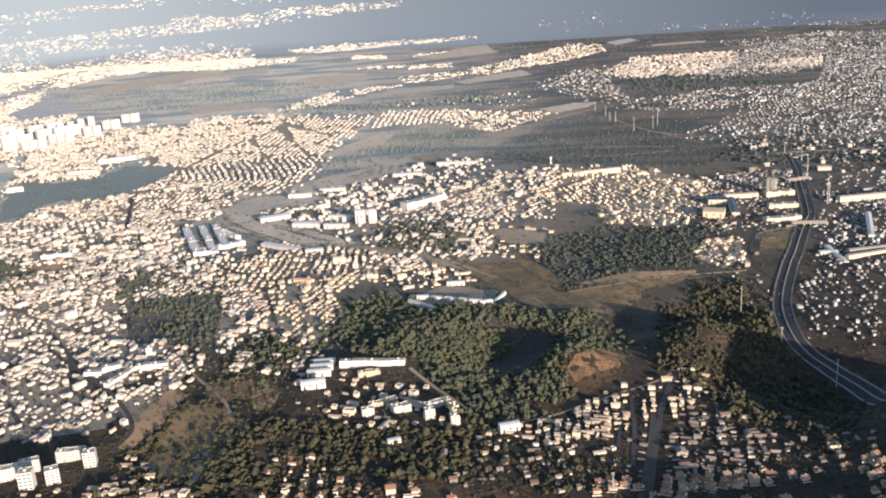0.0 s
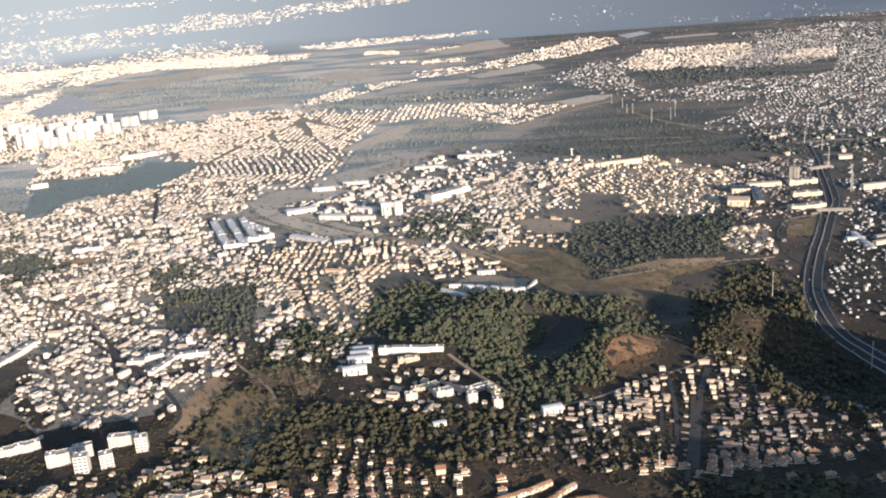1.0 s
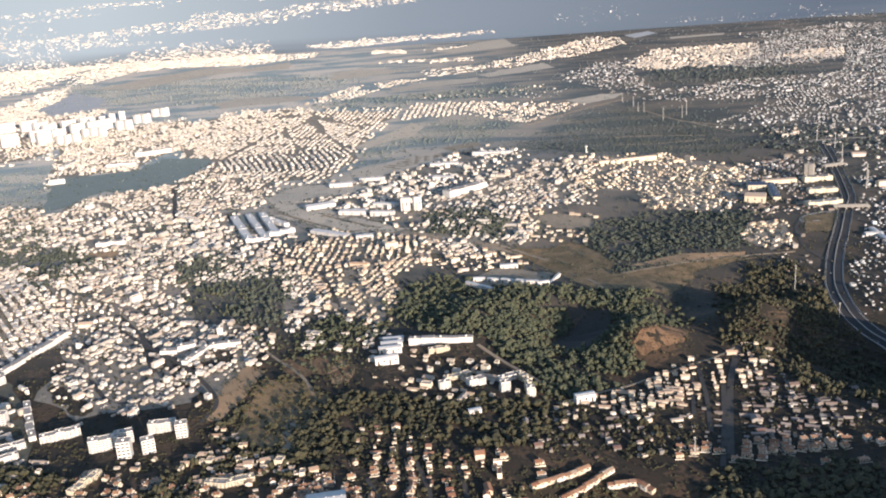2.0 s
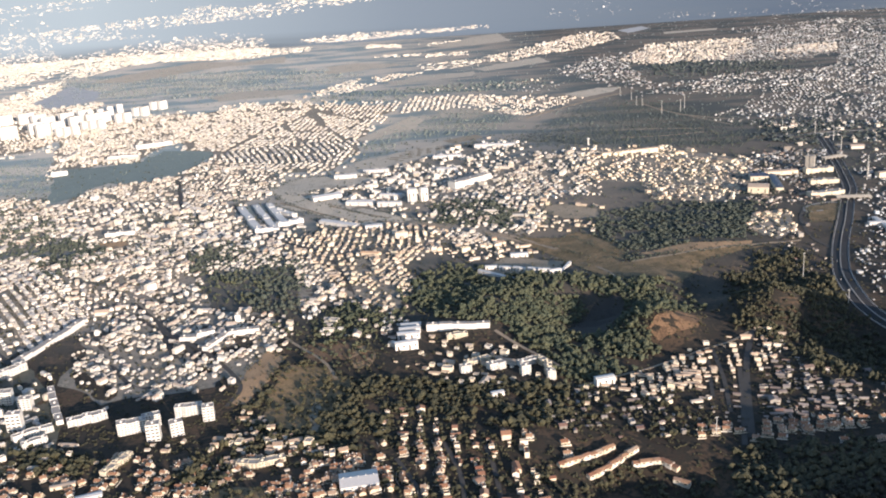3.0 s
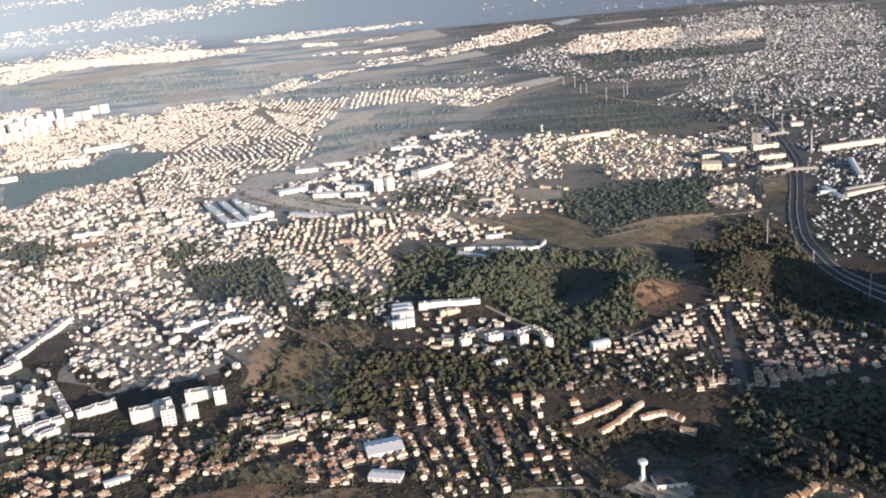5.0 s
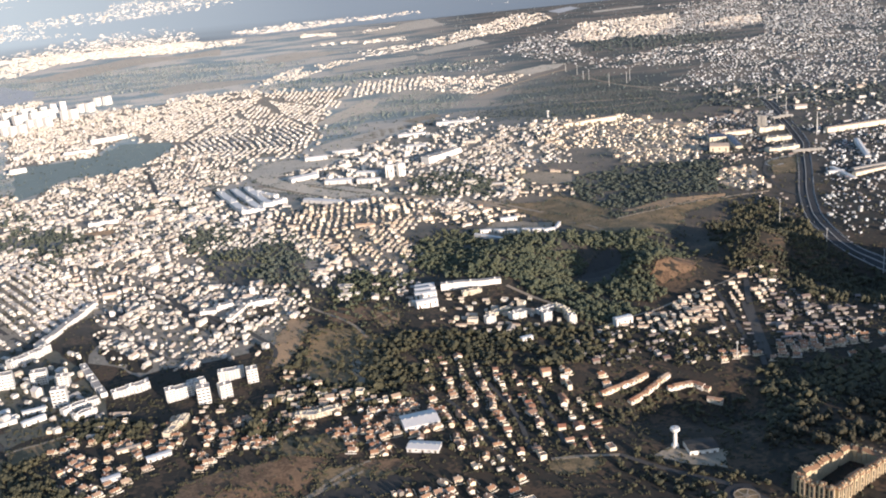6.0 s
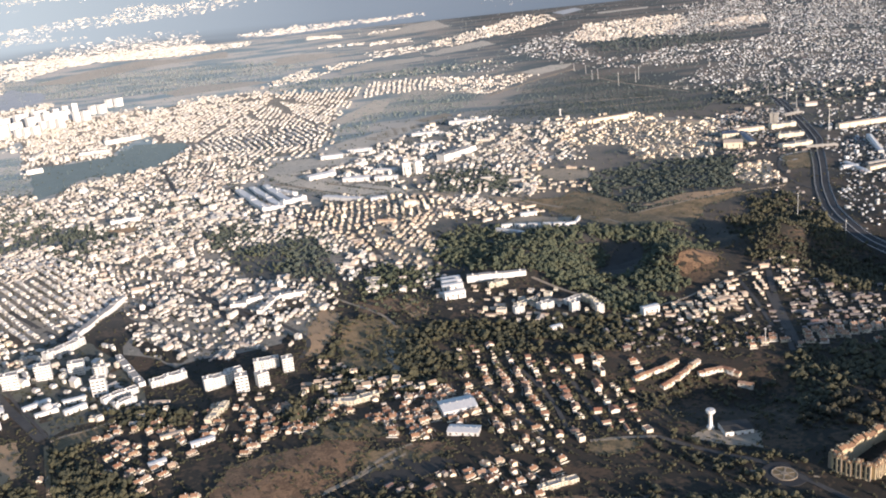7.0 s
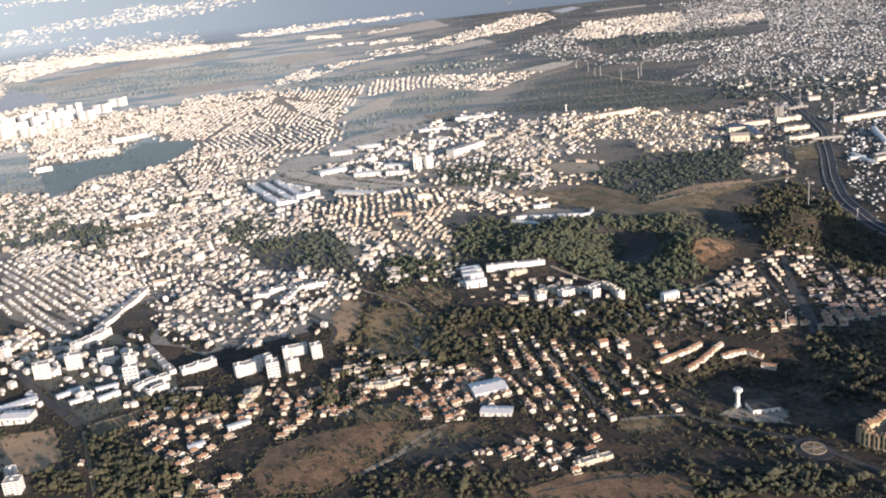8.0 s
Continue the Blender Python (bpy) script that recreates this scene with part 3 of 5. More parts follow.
def footprint(x, y, turn, l, d, margin=1.5):
    c, s = math.cos(radians(turn)), math.sin(radians(turn))
    a, b = l / 2 + margin, d / 2 + margin
    TAKEN.append([(x + u * c - v * s, y + u * s + v * c) for u, v in ((-a, -b), (a, -b), (a, b), (-a, b))])


WALL_OF = {"white": ("white", "bright white"), "cream": ("cream", "cream painted"), "dull": ("concrete", "grey concrete"),
           "pale": ("white", "pale white"), "sheet": ("sheet", "white sheet-metal"), "dark_sheet": ("cream", "cream painted")}


def block(x, y, turn, l, d, h, style):
    """A flat-roofed apartment block: walls, parapet roof, stair heads, windows and balconies on the front."""
    l, h = max(l, 4), max(h * 0.74, 3)
    far = y > 870
    floors = max(2, round(h / 1.5))
    tall = "tall" if h > 11 else "long" if l > 25 else "low"
    wall, word = WALL_OF[style]
    ob = thing("apartment_block", x, y, turn, f"{tall} {word} apartment block of {floors} storeys with a flat roof", "apartment block", "apartment blocks")
    footprint(x, y, turn, l, d)
    # stepped bays along the front
    n = max(1, min(5, int(l / 7)))
    rows, step = min(floors, 5), l / n
    cols = max(1, min(3, int(step / 2.4)))
    for i in range(n):
        x0, x1 = i * step - l / 2, (i + 1) * step - l / 2
        y0, y1 = -d / 2 - (0.9 if i % 2 else 0.0), d / 2 + (0.0 if i % 2 else 0.5)
        top = h + (0.7 if (i * 3 + int(l)) % 4 == 1 else 0.0)
        part("wall", box(x0 + .01, x1 - .01, y0, y1, -2, top, wall), ob)
        roof = part("roof", box(x0 + .3, x1 - .3, y0 + .3, y1 - .3, top, top + 0.1, "white" if style == "pale" else "flat_roof"), ob,
                    "white coated flat roof" if style == "pale" else "grey-brown gravelled flat roof")
        if not far:
            part("parapet", ring(x0, x1, y0, y1, top, top + 0.55, 0.25, wall), roof)
        if i % 2 == 0:
            u = (x0 + x1) / 2
            part("stair_head", box(u - 1.0, u + 1.0, -0.9, 0.9, top + 0.1, top + 1.6, wall), roof)
        if far:
            continue
        for c in range(cols):
            u = x0 + (c + 0.5) / cols * step
            for k in range(rows):
                z = (k + 0.5) / rows * h
                if c == 0 and i % 2:
                    part("balcony", box(u - 0.8, u + 0.8, y0 - 0.7, y0 - 0.01, z - 0.45, z - 0.05, wall), ob)
                part("window", box(-0.36 * step / cols, 0.36 * step / cols, -0.04, 0.03, -0.2 * h / rows, 0.2 * h / rows, "glass"), ob, "", pose(u, y0 - 0.03, z + 0.1))
    part("door", box(-0.4, 0.4, -d / 2 - 0.06, -d / 2 - 0.005, 0, 1.0, "door"), ob)


def hall(x, y, turn, l, d, h, style):
    """A low hall or workshop with a shallow pitched roof and a band of doors."""
    l, h = max(l, 4), max(h, 2.4)
    wall, word = WALL_OF[style]
    roof = {"sheet": "sheet", "dark_sheet": "dark_sheet", "cream": "roof_warm", "dull": "flat_roof"}.get(style, "white")
    ob = thing("hall", x, y, turn, f"low {word} hall with a shallow {'dark blue' if style == 'dark_sheet' else 'pale'} pitched roof", "hall", "workshop halls")
    footprint(x, y, turn, l, d)
    part("wall", box(-l / 2, l / 2, -d / 2, d / 2, -2, h - 0.1, wall), ob)
    cover = part("roof", gable(l, d, h, 0.09 * d, 0.35, roof), ob)
    n = max(1, min(8 if y < 1000 else 3, int(l / 5)))
    for i in range(n):
        u = (i + 0.5) / n * l - l / 2
        part("door" if i % 2 == 0 else "window", box(u - 0.9, u + 0.9, -d / 2 - 0.05, -d / 2 - 0.005, 0 if i % 2 == 0 else h * 0.45, h * 0.7, "door" if i % 2 == 0 else "glass"), ob)
    if d > 10:
        for i in range(n):
            u = (i + 0.5) / n * l - l / 2
            part("roof_vent", box(u - 0.35, u + 0.35, -0.35, 0.35, h + 0.07 * d, h + 0.09 * d + 0.9, "metal"), cover)


def depot(x, y, turn, l, d, h, style):
    """The long shed with a dark roof and a white front beside the water tower."""
    ob = thing("depot", x, y, turn, "long shed with a dark roof and a bright white front wall", "shed")
    footprint(x, y, turn, l, d)
    part("wall", box(-l / 2, l / 2, -d / 2, d / 2, -1, h - 0.1, "white"), ob)
    part("front_wall", box(-l / 2 + .1, l / 2 - .1, -d / 2 - 0.12, -d / 2 - 0.01, 0.6, h - 0.3, "white"), ob, "bright white front wall panel")
    part("roof", gable(l, d, h, 1.0, 0.25, "dark_roof"), ob, "dark grey roof sheets")
    for i in range(4):
        part("door", box(i * l / 4 - l * .45, i * l / 4 - l * .45 + 1.8, -d / 2 - 0.2, -d / 2 - 0.13, 0, h * 0.55, "door"), ob)


# ---- roads ----
def curve_points(P, n=14):
    P = [np.array(p, float) for p in P]
    P = [2 * P[0] - P[1]] + P + [2 * P[-1] - P[-2]]
    out = []
    for i in range(1, len(P) - 2):
        a, b, c, d = P[i - 1:i + 3]
        for u in np.linspace(0, 1, n, endpoint=i == len(P) - 3):
            out.append(0.5 * (2 * b + (c - a) * u + (2 * a - 5 * b + 4 * c - d) * u * u + (3 * b - a - 3 * c + d) * u ** 3))
    return np.array(out)


def ribbon(name, pts, w0, w1, lift, tall, mat):
    """A strip between two side offsets of a line, with sides, on the land."""
    t = np.gradient(pts, axis=0)
    t /= np.linalg.norm(t, axis=1)[:, None]
    side = np.stack([t[:, 1], -t[:, 0]], 1)
    a, b = pts + side * w0, pts + side * w1
    za, zb = height(a[:, 0], a[:, 1]) + lift, height(b[:, 0], b[:, 1]) + lift
    n = len(pts)
    V = np.concatenate([np.c_[a, za - tall], np.c_[a, za], np.c_[b, zb], np.c_[b, zb - tall]])
    i = np.arange(n - 1)
    F = np.concatenate([np.stack([i + k * n, i + k * n + 1, i + (k + 1) * n + 1, i + (k + 1) * n], 1)[:, ::-1] for k in range(3)])
    return mesh_of(name, V, F, [mat])


ROAD_LABEL = {"asphalt": "dark asphalt dual carriageway with pale barriers", "street": "worn grey asphalt street between houses",
              "track": "pale dusty track across dry ground", "concrete": "pale concrete road on an embankment", "dry_grass": "straight grassy strip between dark hedges"}


def road(name, pts, width, mat):
    p = curve_points(pts)
    t = np.gradient(p, axis=0)
    t /= np.linalg.norm(t, axis=1)[:, None]
    s = np.stack([t[:, 1], -t[:, 0]], 1) * (width / 2 + 1)
    q = p[::4] if len(p) > 20 else p
    u = s[::4] if len(p) > 20 else s
    TAKEN.append([tuple(v) for v in q + u] + [tuple(v) for v in (q - u)[::-1]])
    if mat != "asphalt":
        tagged(new("road", ribbon("road", p, -width / 2, width / 2, 0.42, 0.3, mat)), ROAD_LABEL[mat], "road", "", "structure")
        return
    body = tagged(new("highway", ribbon("highway", p, -width / 2, width / 2, 0.42, 0.6, "asphalt")), ROAD_LABEL[mat], "road", "", "structure")
    for k in (-1, 1):
        part("carriageway", ribbon("carriageway", p, k * width * .26 - width * .2, k * width * .26 + width * .2, 0.55, 0.2, "asphalt"), body)
        part("edge_line", ribbon("edge_line", p, k * width * .43 - .18, k * width * .43 + .18, 0.57, 0.03, "white"), body)
        part("guard_rail", ribbon("guard_rail", p, k * width * .485 - .3, k * width * .485 + .15, 1.0, 0.6, "concrete"), body)
    part("median_barrier", ribbon("median_barrier", p, -.6, .6, 1.3, 0.9, "concrete"), body)


def overpass(a, b, h):
    """A bridge deck on piers with side rails."""
    a, b = Vector((*a, 0)), Vector((*b, 0))
    m, l, turn = (a + b) / 2, (b - a).length, math.degrees(math.atan2(b.y - a.y, b.x - a.x))
    ob = thing("overpass", m.x, m.y, turn, "pale concrete road bridge crossing the highway", "bridge")
    for y0, name in ((-6.5, "deck"), (1.5, "deck")):
        deck = part(name, box(-l / 2, l / 2, y0, y0 + 5, h, h + 1.0, "concrete"), ob)
        for v in (y0, y0 + 4.6):
            part("railing", box(-l / 2, l / 2, v, v + 0.4, h + 1.0, h + 1.6, "concrete"), deck)
        for u in (-l * .47, -l * .16, l * .02, l * .2, l * .47):
            part("pier", box(u - .8, u + .8, y0 + 1.2, y0 + 3.8, -1, h, "concrete"), ob)


def lathe(profile, mat, sides=28, name="turned"):
    V, F, n = [], [], len(profile)
    for i in range(sides):
        c, s = math.cos(6.28319 * i / sides), math.sin(6.28319 * i / sides)
        V += [(r * c, r * s, z) for r, z in profile]
        j = (i + 1) % sides
        F += [(i * n + k, j * n + k, j * n + k + 1, i * n + k + 1) for k in range(n - 1)]
    me = bpy.data.meshes.new(name)
    me.from_pydata(V, [], F)
    me.materials.append(M[mat])
    return me


def water_tower(x, y, h):
    s = h / 17.0
    ob = thing("water_tower", x, y, 0, "tall white concrete water tower with a flared tank", "water tower")
    part("base", lathe([(0, -1), (2.9 * s, -1), (2.9 * s, 2.2 * s), (2.6 * s, 2.6 * s), (0, 2.6 * s)], "white"), ob)
    part("shaft", lathe([(1.75 * s, 2.4 * s), (1.55 * s, 6 * s), (1.5 * s, 12.6 * s)], "white"), ob)
    tank = part("tank", lathe([(1.5 * s, 12.5 * s), (2.4 * s, 13.4 * s), (3.6 * s, 14.8 * s), (3.7 * s, 16.2 * s), (3.3 * s, 16.8 * s), (0, 17 * s)], "white"), ob)
    part("hatch", lathe([(0.6 * s, 16.8 * s), (0.6 * s, 17.6 * s), (0, 17.7 * s)], "concrete"), tank)
    part("door", box(-.45, .45, -3.0 * s, -2.85 * s, 0, 1.4 * s, "door"), ob)


def mast(x, y, h):
    ob = thing("mast", x, y, 12, "slender grey steel mast with short cross arms", "mast", "highway and power masts")
    w = 0.45 if y < 1200 else 0.7
    part("pole", lathe([(w, -1), (w * .75, h * .6), (w * .5, h), (0, h)], "metal", 8), ob)
    for k, r in ((0.97, 1.6), (0.88, 1.2)):
        part("cross_arm", box(-r, r, -.15, .15, h * k - .2, h * k + .1, "metal"), ob)


def roundabout(x, y, r):
    base = tagged(new("roundabout", lathe([(0, .45), (r * 1.95, .45), (r * 1.95, -.5)], "asphalt", 40)), "round asphalt junction with a patterned pale island", "road", "", "structure")
    base.matrix_basis = pose(x, y, float(height(x, y)) + 0.06)
    part("island", lathe([(0, .75), (r * .98, .75), (r * .98, .3)], "dry_grass", 40), base)
    part("kerb", lathe([(r * .98, .3), (r * .98, .95), (r * 1.1, .95), (r * 1.1, .3)], "track", 40), base)
    part("hub", lathe([(0, 1.0), (r * .28, 1.0), (r * .3, .5)], "track", 24), base)
    for i in range(6):
        part("spoke_path", box(r * .28, r * .98, -.55, .55, .5, .88, "track"), base, "", pose(0, 0, 0, 0, 0, 60 * i))
    TAKEN.append([(x + 2 * r * math.cos(i), y + 2 * r * math.sin(i)) for i in np.arange(0, 6.28, .5)])
    for k in (-1, 1):
        part("splitter_island", box(k * r * 2.6 - 2, k * r * 2.6 + 2, -.9, .9, .3, .8, "track"), base, "", pose(0, 0, 0, 0, 0, -25))


def court_block(a, b, c, h):
    """Four wings of flats round a courtyard, in stepped bays between upright piers, under tiled roofs with dormers."""
    a, b, c = (Vector((*p, 0)) for p in (a, b, c))
    d = b + c - a
    m = (a + d) / 2
    ob = thing("courtyard_block", m.x, m.y, 0, "tall tan courtyard apartment block with stepped bays and brown tiled roofs", "apartment block", "apartment blocks")
    TAKEN.append([(p.x, p.y) for p in (a, b, d, c)])
    rng = np.random.default_rng(31)
    for p, q in ((a, b), (c, a), (d, c), (b, d)):
        turn = math.degrees(math.atan2(q.y - p.y, q.x - p.x))
        l, mid = (q - p).length, (p + q) / 2 - m
        at = pose(mid.x, mid.y, 0, 0, 0, turn)
        n = max(3, round(l / 3.2))
        for i in range(n):
            u, w, top = (i + .5) * l / n - l / 2, l / n, h + float(rng.choice((-1.6, -.6, 0, .6, 1.4)))
            out = -2.6 - (.9 if i % 2 else 0)
            bay = part("bay", box(u - w * .46, u + w * .46, out, 2.4, -2, top, "court_wall"), ob, "", at)
            cover = part("roof", gable(w * .96, 2.4 - out, top, 1.3, .25, "court_roof"), ob, "brown clay tile roof", at @ pose(u, (out + 2.4) / 2, 0))
            part("dormer", box(-w * .24, w * .24, out * .35 - .9, out * .35 + .6, top + .1, top + 1.7, "court_wall"), cover, "", pose(0, -.4, 0))
            part("pier", box(u + w * .46, u + w * .54, out - .35, out + 1.5, -2, top - .4, "brick"), ob, "", at)
            for k in range(2):
                part("window", box(-w * .2, w * .2, -.05, .05, -h * .21, h * .21, "glass"), bay, "", pose(u, out - .02, (k + .5) * (h - .6) / 2))


def terrace_row(a, b, n, label):
    """A terrace of n joined houses between two places: walls, stepped tiled roofs, a window and a door each."""
    a, b = Vector((*a, 0)), Vector((*b, 0))
    m, l = (a + b) / 2, (b - a).length
    turn = math.degrees(math.atan2(b.y - a.y, b.x - a.x))
    ob = thing("terraced_houses", m.x, m.y, turn, label, "terraced houses", "terraces by the water tower")
    footprint(m.x, m.y, turn, l, 6)
    w = l / n
    for i in range(n):
        u, h, v = (i + .5) * w - l / 2, 2.9 + .5 * (i % 3 == 1), .5 * (i % 2)
        z = float(height(*(m + (b - a) * (u / l)).to_2d())) - ob.location.z
        part("wall", box(u - w * .49, u + w * .49, -2.6 - v, 2.4, z - 2, z + h, "house_wall"), ob)
        part("roof", gable(w * .98, 5 + v, h + .01, 1.1, .2, "house_roof"), ob, "orange tiled roof", pose(u, -.1 - v / 2, z))
        part("window", box(-w * .2, w * .2, -.05, .05, -.5, .5, "glass"), ob, "", pose(u, -2.62 - v, z + h * .65))


def car(x, y, turn, colour):
    """A small hatchback: body, cabin, glass band and wheels."""
    paint, word = (("white", "white"), ("metal", "silver"), ("dark_sheet", "dark blue"))[colour]
    ob = thing("car", x, y, turn, f"{word} car on the dark highway", "car", "cars on the highway", float(height(x, y)) + 0.6)
    part("body", box(-1.05, 1.05, -.44, .44, .14, .42, paint), ob)
    part("cabin", box(-.62, .5, -.38, .38, .42, .70, paint), ob)
    part("window_band", box(-.64, .52, -.39, .39, .48, .62, "glass"), ob)
    for u in (-.65, .65):
        for v in (-.42, .42):
            part("wheel", lathe([(0, -.07), (.16, -.07), (.17, 0), (.16, .07), (0, .07)], "asphalt", 10), ob, "", pose(u, v, .16, 90))

# ---- far backdrop: hills raised to fill the view, haze painted in ----
bx, by = np.meshgrid(np.arange(-4200, 4201, 60), np.arange(4530, 4985, 12))
bv = np.stack([bx, by, height(bx, by) + 0.6], -1).reshape(-1, 3)
bw = bx.shape[1]
bi = (np.arange(bx.shape[0] - 1)[:, None] * bw + np.arange(bw - 1)[None]).ravel()
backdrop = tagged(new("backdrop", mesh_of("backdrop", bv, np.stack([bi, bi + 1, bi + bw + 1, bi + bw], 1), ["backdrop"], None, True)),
                  "far hills raised to fill the view, blue-grey haze painted in, faint glow", "backdrop", "", "structure")

# ---- plan: fields, woods, towns ----
wood("main hill", [(-155, 1040), (-95, 1115), (50, 1055), (80, 1020), (140, 1020), (170, 915), (105, 850), (100, 815), (75, 780), (15, 735), (0, 760), (-15, 825), (-55, 890), (-150, 955)], 3.6, 4.6, 0)
wood("second hill", [(130, 1335), (225, 1370), (335, 1355), (395, 1350), (315, 1170), (230, 1160), (150, 1115), (110, 1195)], 4.2, 4.3, 0)
wood("dark plain", [(100, 2100), (280, 2395), (450, 2445), (560, 2225), (630, 2040), (495, 1810), (190, 1825), (50, 1995)], 5.2, 3.9, 1)
wood("lake trees", [(-1010, 2010), (-890, 2035), (-855, 2225), (-660, 2165), (-690, 2005), (-745, 1835), (-850, 1760), (-875, 1650)], 24, 3.6, 1)
wood("valley", [(245, 1025), (300, 1085), (355, 1090), (365, 1005), (340, 900), (370, 785), (295, 660), (235, 730), (235, 800), (200, 850)], 4.5, 4.8, 0)
wood("centre", [(-275, 730), (-235, 745), (-190, 770), (-100, 750), (10, 735), (-10, 665), (-60, 650), (-160, 695), (-165, 625), (-230, 620)], 3.6, 4.4, 0)
wood("south slope", [(120, 595), (145, 605), (225, 600), (245, 575), (180, 455), (75, 480)], 4.0, 4.6, 0)
wood("park", [(-130, 1465), (-40, 1485), (10, 1440), (-10, 1305), (-115, 1355)], 5, 5, 0)
wood("gardens", [(-485, 1240), (-440, 1280), (-320, 1185), (-295, 1105), (-290, 975), (-340, 980), (-385, 1085), (-460, 1160)], 5, 5, 0)
wood("west gardens", [(-785, 1410), (-680, 1370), (-620, 1255), (-645, 1165), (-700, 1185)], 5.5, 5, 0)
wood("glen", [(-270, 960), (-220, 1015), (-155, 970), (-170, 915), (-215, 865), (-255, 895)], 5, 4.4, 0)
wood("lower glen", [(-315, 695), (-255, 725), (-210, 705), (-210, 650), (-260, 660), (-295, 585), (-335, 595), (-320, 670)], 5, 4.4, 0)
wood("canal side", [(-535, 610), (-500, 610), (-480, 560), (-435, 520), (-425, 475), (-500, 495)], 3.6, 4.2, 0)
wood("lower copse", [(-505, 695), (-410, 645), (-405, 625), (-440, 620), (-495, 640)], 4, 4.2, 0)
wood("bank", [(-80, 420), (20, 390), (55, 370), (40, 345), (-90, 385)], 4, 4.2, 0)
wood("west corner", [(-560, 550), (-525, 545), (-510, 500), (-550, 515)], 3.6, 4.2, 0)
wood("mid slope", [(-300, 2125), (-95, 2430), (0, 2425), (95, 2300), (-20, 2130), (-190, 2145), (-240, 1920), (-315, 1960)], 9, 6, 1)
wood("east fringe", [(645, 2095), (1010, 1900), (885, 1685), (705, 1725), (555, 1840)], 12, 9, 1)
wood("field hedge", [(-305, 725), (-285, 780), (-280, 820), (-270, 810), (-280, 760), (-300, 715)], 3.4, 4.6, 0)
wood("tower hollow", [(-35, 595), (0, 610), (90, 570), (55, 480), (40, 535), (30, 580), (-30, 535), (-50, 545)], 5.5, 4.0, 0)
wood("lane trees", [(-55, 490), (-25, 490), (50, 430), (45, 405), (5, 405), (-40, 440)], 6.5, 4.0, 0)
wood("garden trees", [(-165, 705), (-95, 665), (-55, 600), (-40, 530), (-105, 525), (-180, 565)], 9, 3.2, 0)
wood("west lake side", [(-1220, 2040), (-1095, 2175), (-945, 1950), (-910, 1735), (-1035, 1685)], 9, 4.6, 1)
wood("glen trees", [(-310, 930), (-250, 940), (-180, 885), (-180, 800), (-235, 810), (-285, 855)], 8, 3.2, 0)
wood("west copse", [(-900, 1465), (-890, 1620), (-775, 1470), (-745, 1295), (-835, 1275)], 9, 5, 0)
wood("left scrub", [(-985, 1720), (-865, 1750), (-860, 1520), (-900, 1465)], 13, 5, 0)
field("depot yard", [(-70, 1080), (-25, 1165), (55, 1135), (30, 1040)], "bare")
field("dry meadow", [(0, 1255), (85, 1245), (130, 1100), (215, 1125), (325, 1130), (230, 1085), (180, 990), (140, 1020), (85, 1035), (60, 1115)], "dry_grass")
field("orange clearing", [(100, 840), (145, 885), (175, 885), (155, 845), (110, 820)], "red_earth")
field("junction bank", [(450, 1300), (510, 1320), (460, 1220), (420, 1215)], "dry_grass")
field("verge", [(-405, 1525), (-355, 1560), (-225, 1405), (-115, 1350), (-265, 1395)], "stubble")
field("slope field", [(-300, 1885), (-110, 2050), (-85, 1935), (-235, 1795), (-325, 1720)], "stubble")
field("glen bank", [(-215, 825), (-205, 855), (-185, 825), (-190, 795), (-205, 795)], "sand")
field("west field", [(-620, 635), (-570, 635), (-545, 570), (-560, 550), (-595, 565)], "sand")
field("canal field", [(-540, 630), (-495, 650), (-495, 620), (-525, 600)], "dry_grass")
field("lower field", [(-370, 490), (-330, 515), (-290, 500), (-315, 470), (-355, 465)], "red_earth")
field("lower field", [(-275, 520), (-240, 525), (-200, 505), (-255, 490)], "dry_grass")
field("tower yard", [(-15, 485), (0, 495), (40, 480), (30, 455), (5, 470)], "bare")
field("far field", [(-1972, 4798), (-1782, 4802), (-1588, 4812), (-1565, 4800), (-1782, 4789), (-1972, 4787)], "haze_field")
field("far field", [(-1394, 3621), (-1374, 3816), (-1212, 3811), (-999, 3908), (-784, 4078), (-753, 3850), (-988, 3850), (-1211, 3717), (-1333, 3530)], "stubble")
field("far field", [(-869, 2961), (-798, 3069), (-603, 3033), (-498, 2928), (-654, 2877), (-808, 2843)], "stubble")
field("far field", [(-553, 3489), (-442, 3543), (-380, 3584), (-374, 3464), (-434, 3424), (-524, 3406)], "stubble")
field("far field", [(-180, 4115), (-22, 4230), (83, 4432), (193, 4530), (219, 4119), (85, 4038), (-55, 4015)], "stubble")
field("far field", [(20, 3284), (139, 3406), (282, 3499), (309, 3348), (190, 3277), (59, 3201)], "stubble")
field("far field", [(-281, 3075), (-144, 3169), (19, 3214), (11, 3080), (-146, 3034), (-259, 2959)], "stubble")
field("far field", [(-318, 2171), (-187, 2412), (-149, 2364), (-174, 2258), (-245, 2192), (-299, 2120)], "stubble")
field("far field", [(-107, 2080), (-22, 2131), (-9, 2085), (-82, 2034)], "bare")
field("far field", [(-245, 1884), (-163, 2007), (-57, 2018), (-112, 1953), (-201, 1860)], "bare")
field("far field", [(898, 4059), (1141, 4082), (1119, 4014), (885, 3989)], "stubble")
field("far field", [(732, 4259), (871, 4390), (882, 4262), (754, 4113)], "haze_field")
field("far field", [(256, 2586), (362, 2648), (427, 2632), (389, 2573), (286, 2515)], "stubble")
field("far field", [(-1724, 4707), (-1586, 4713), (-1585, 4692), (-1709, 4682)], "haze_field")
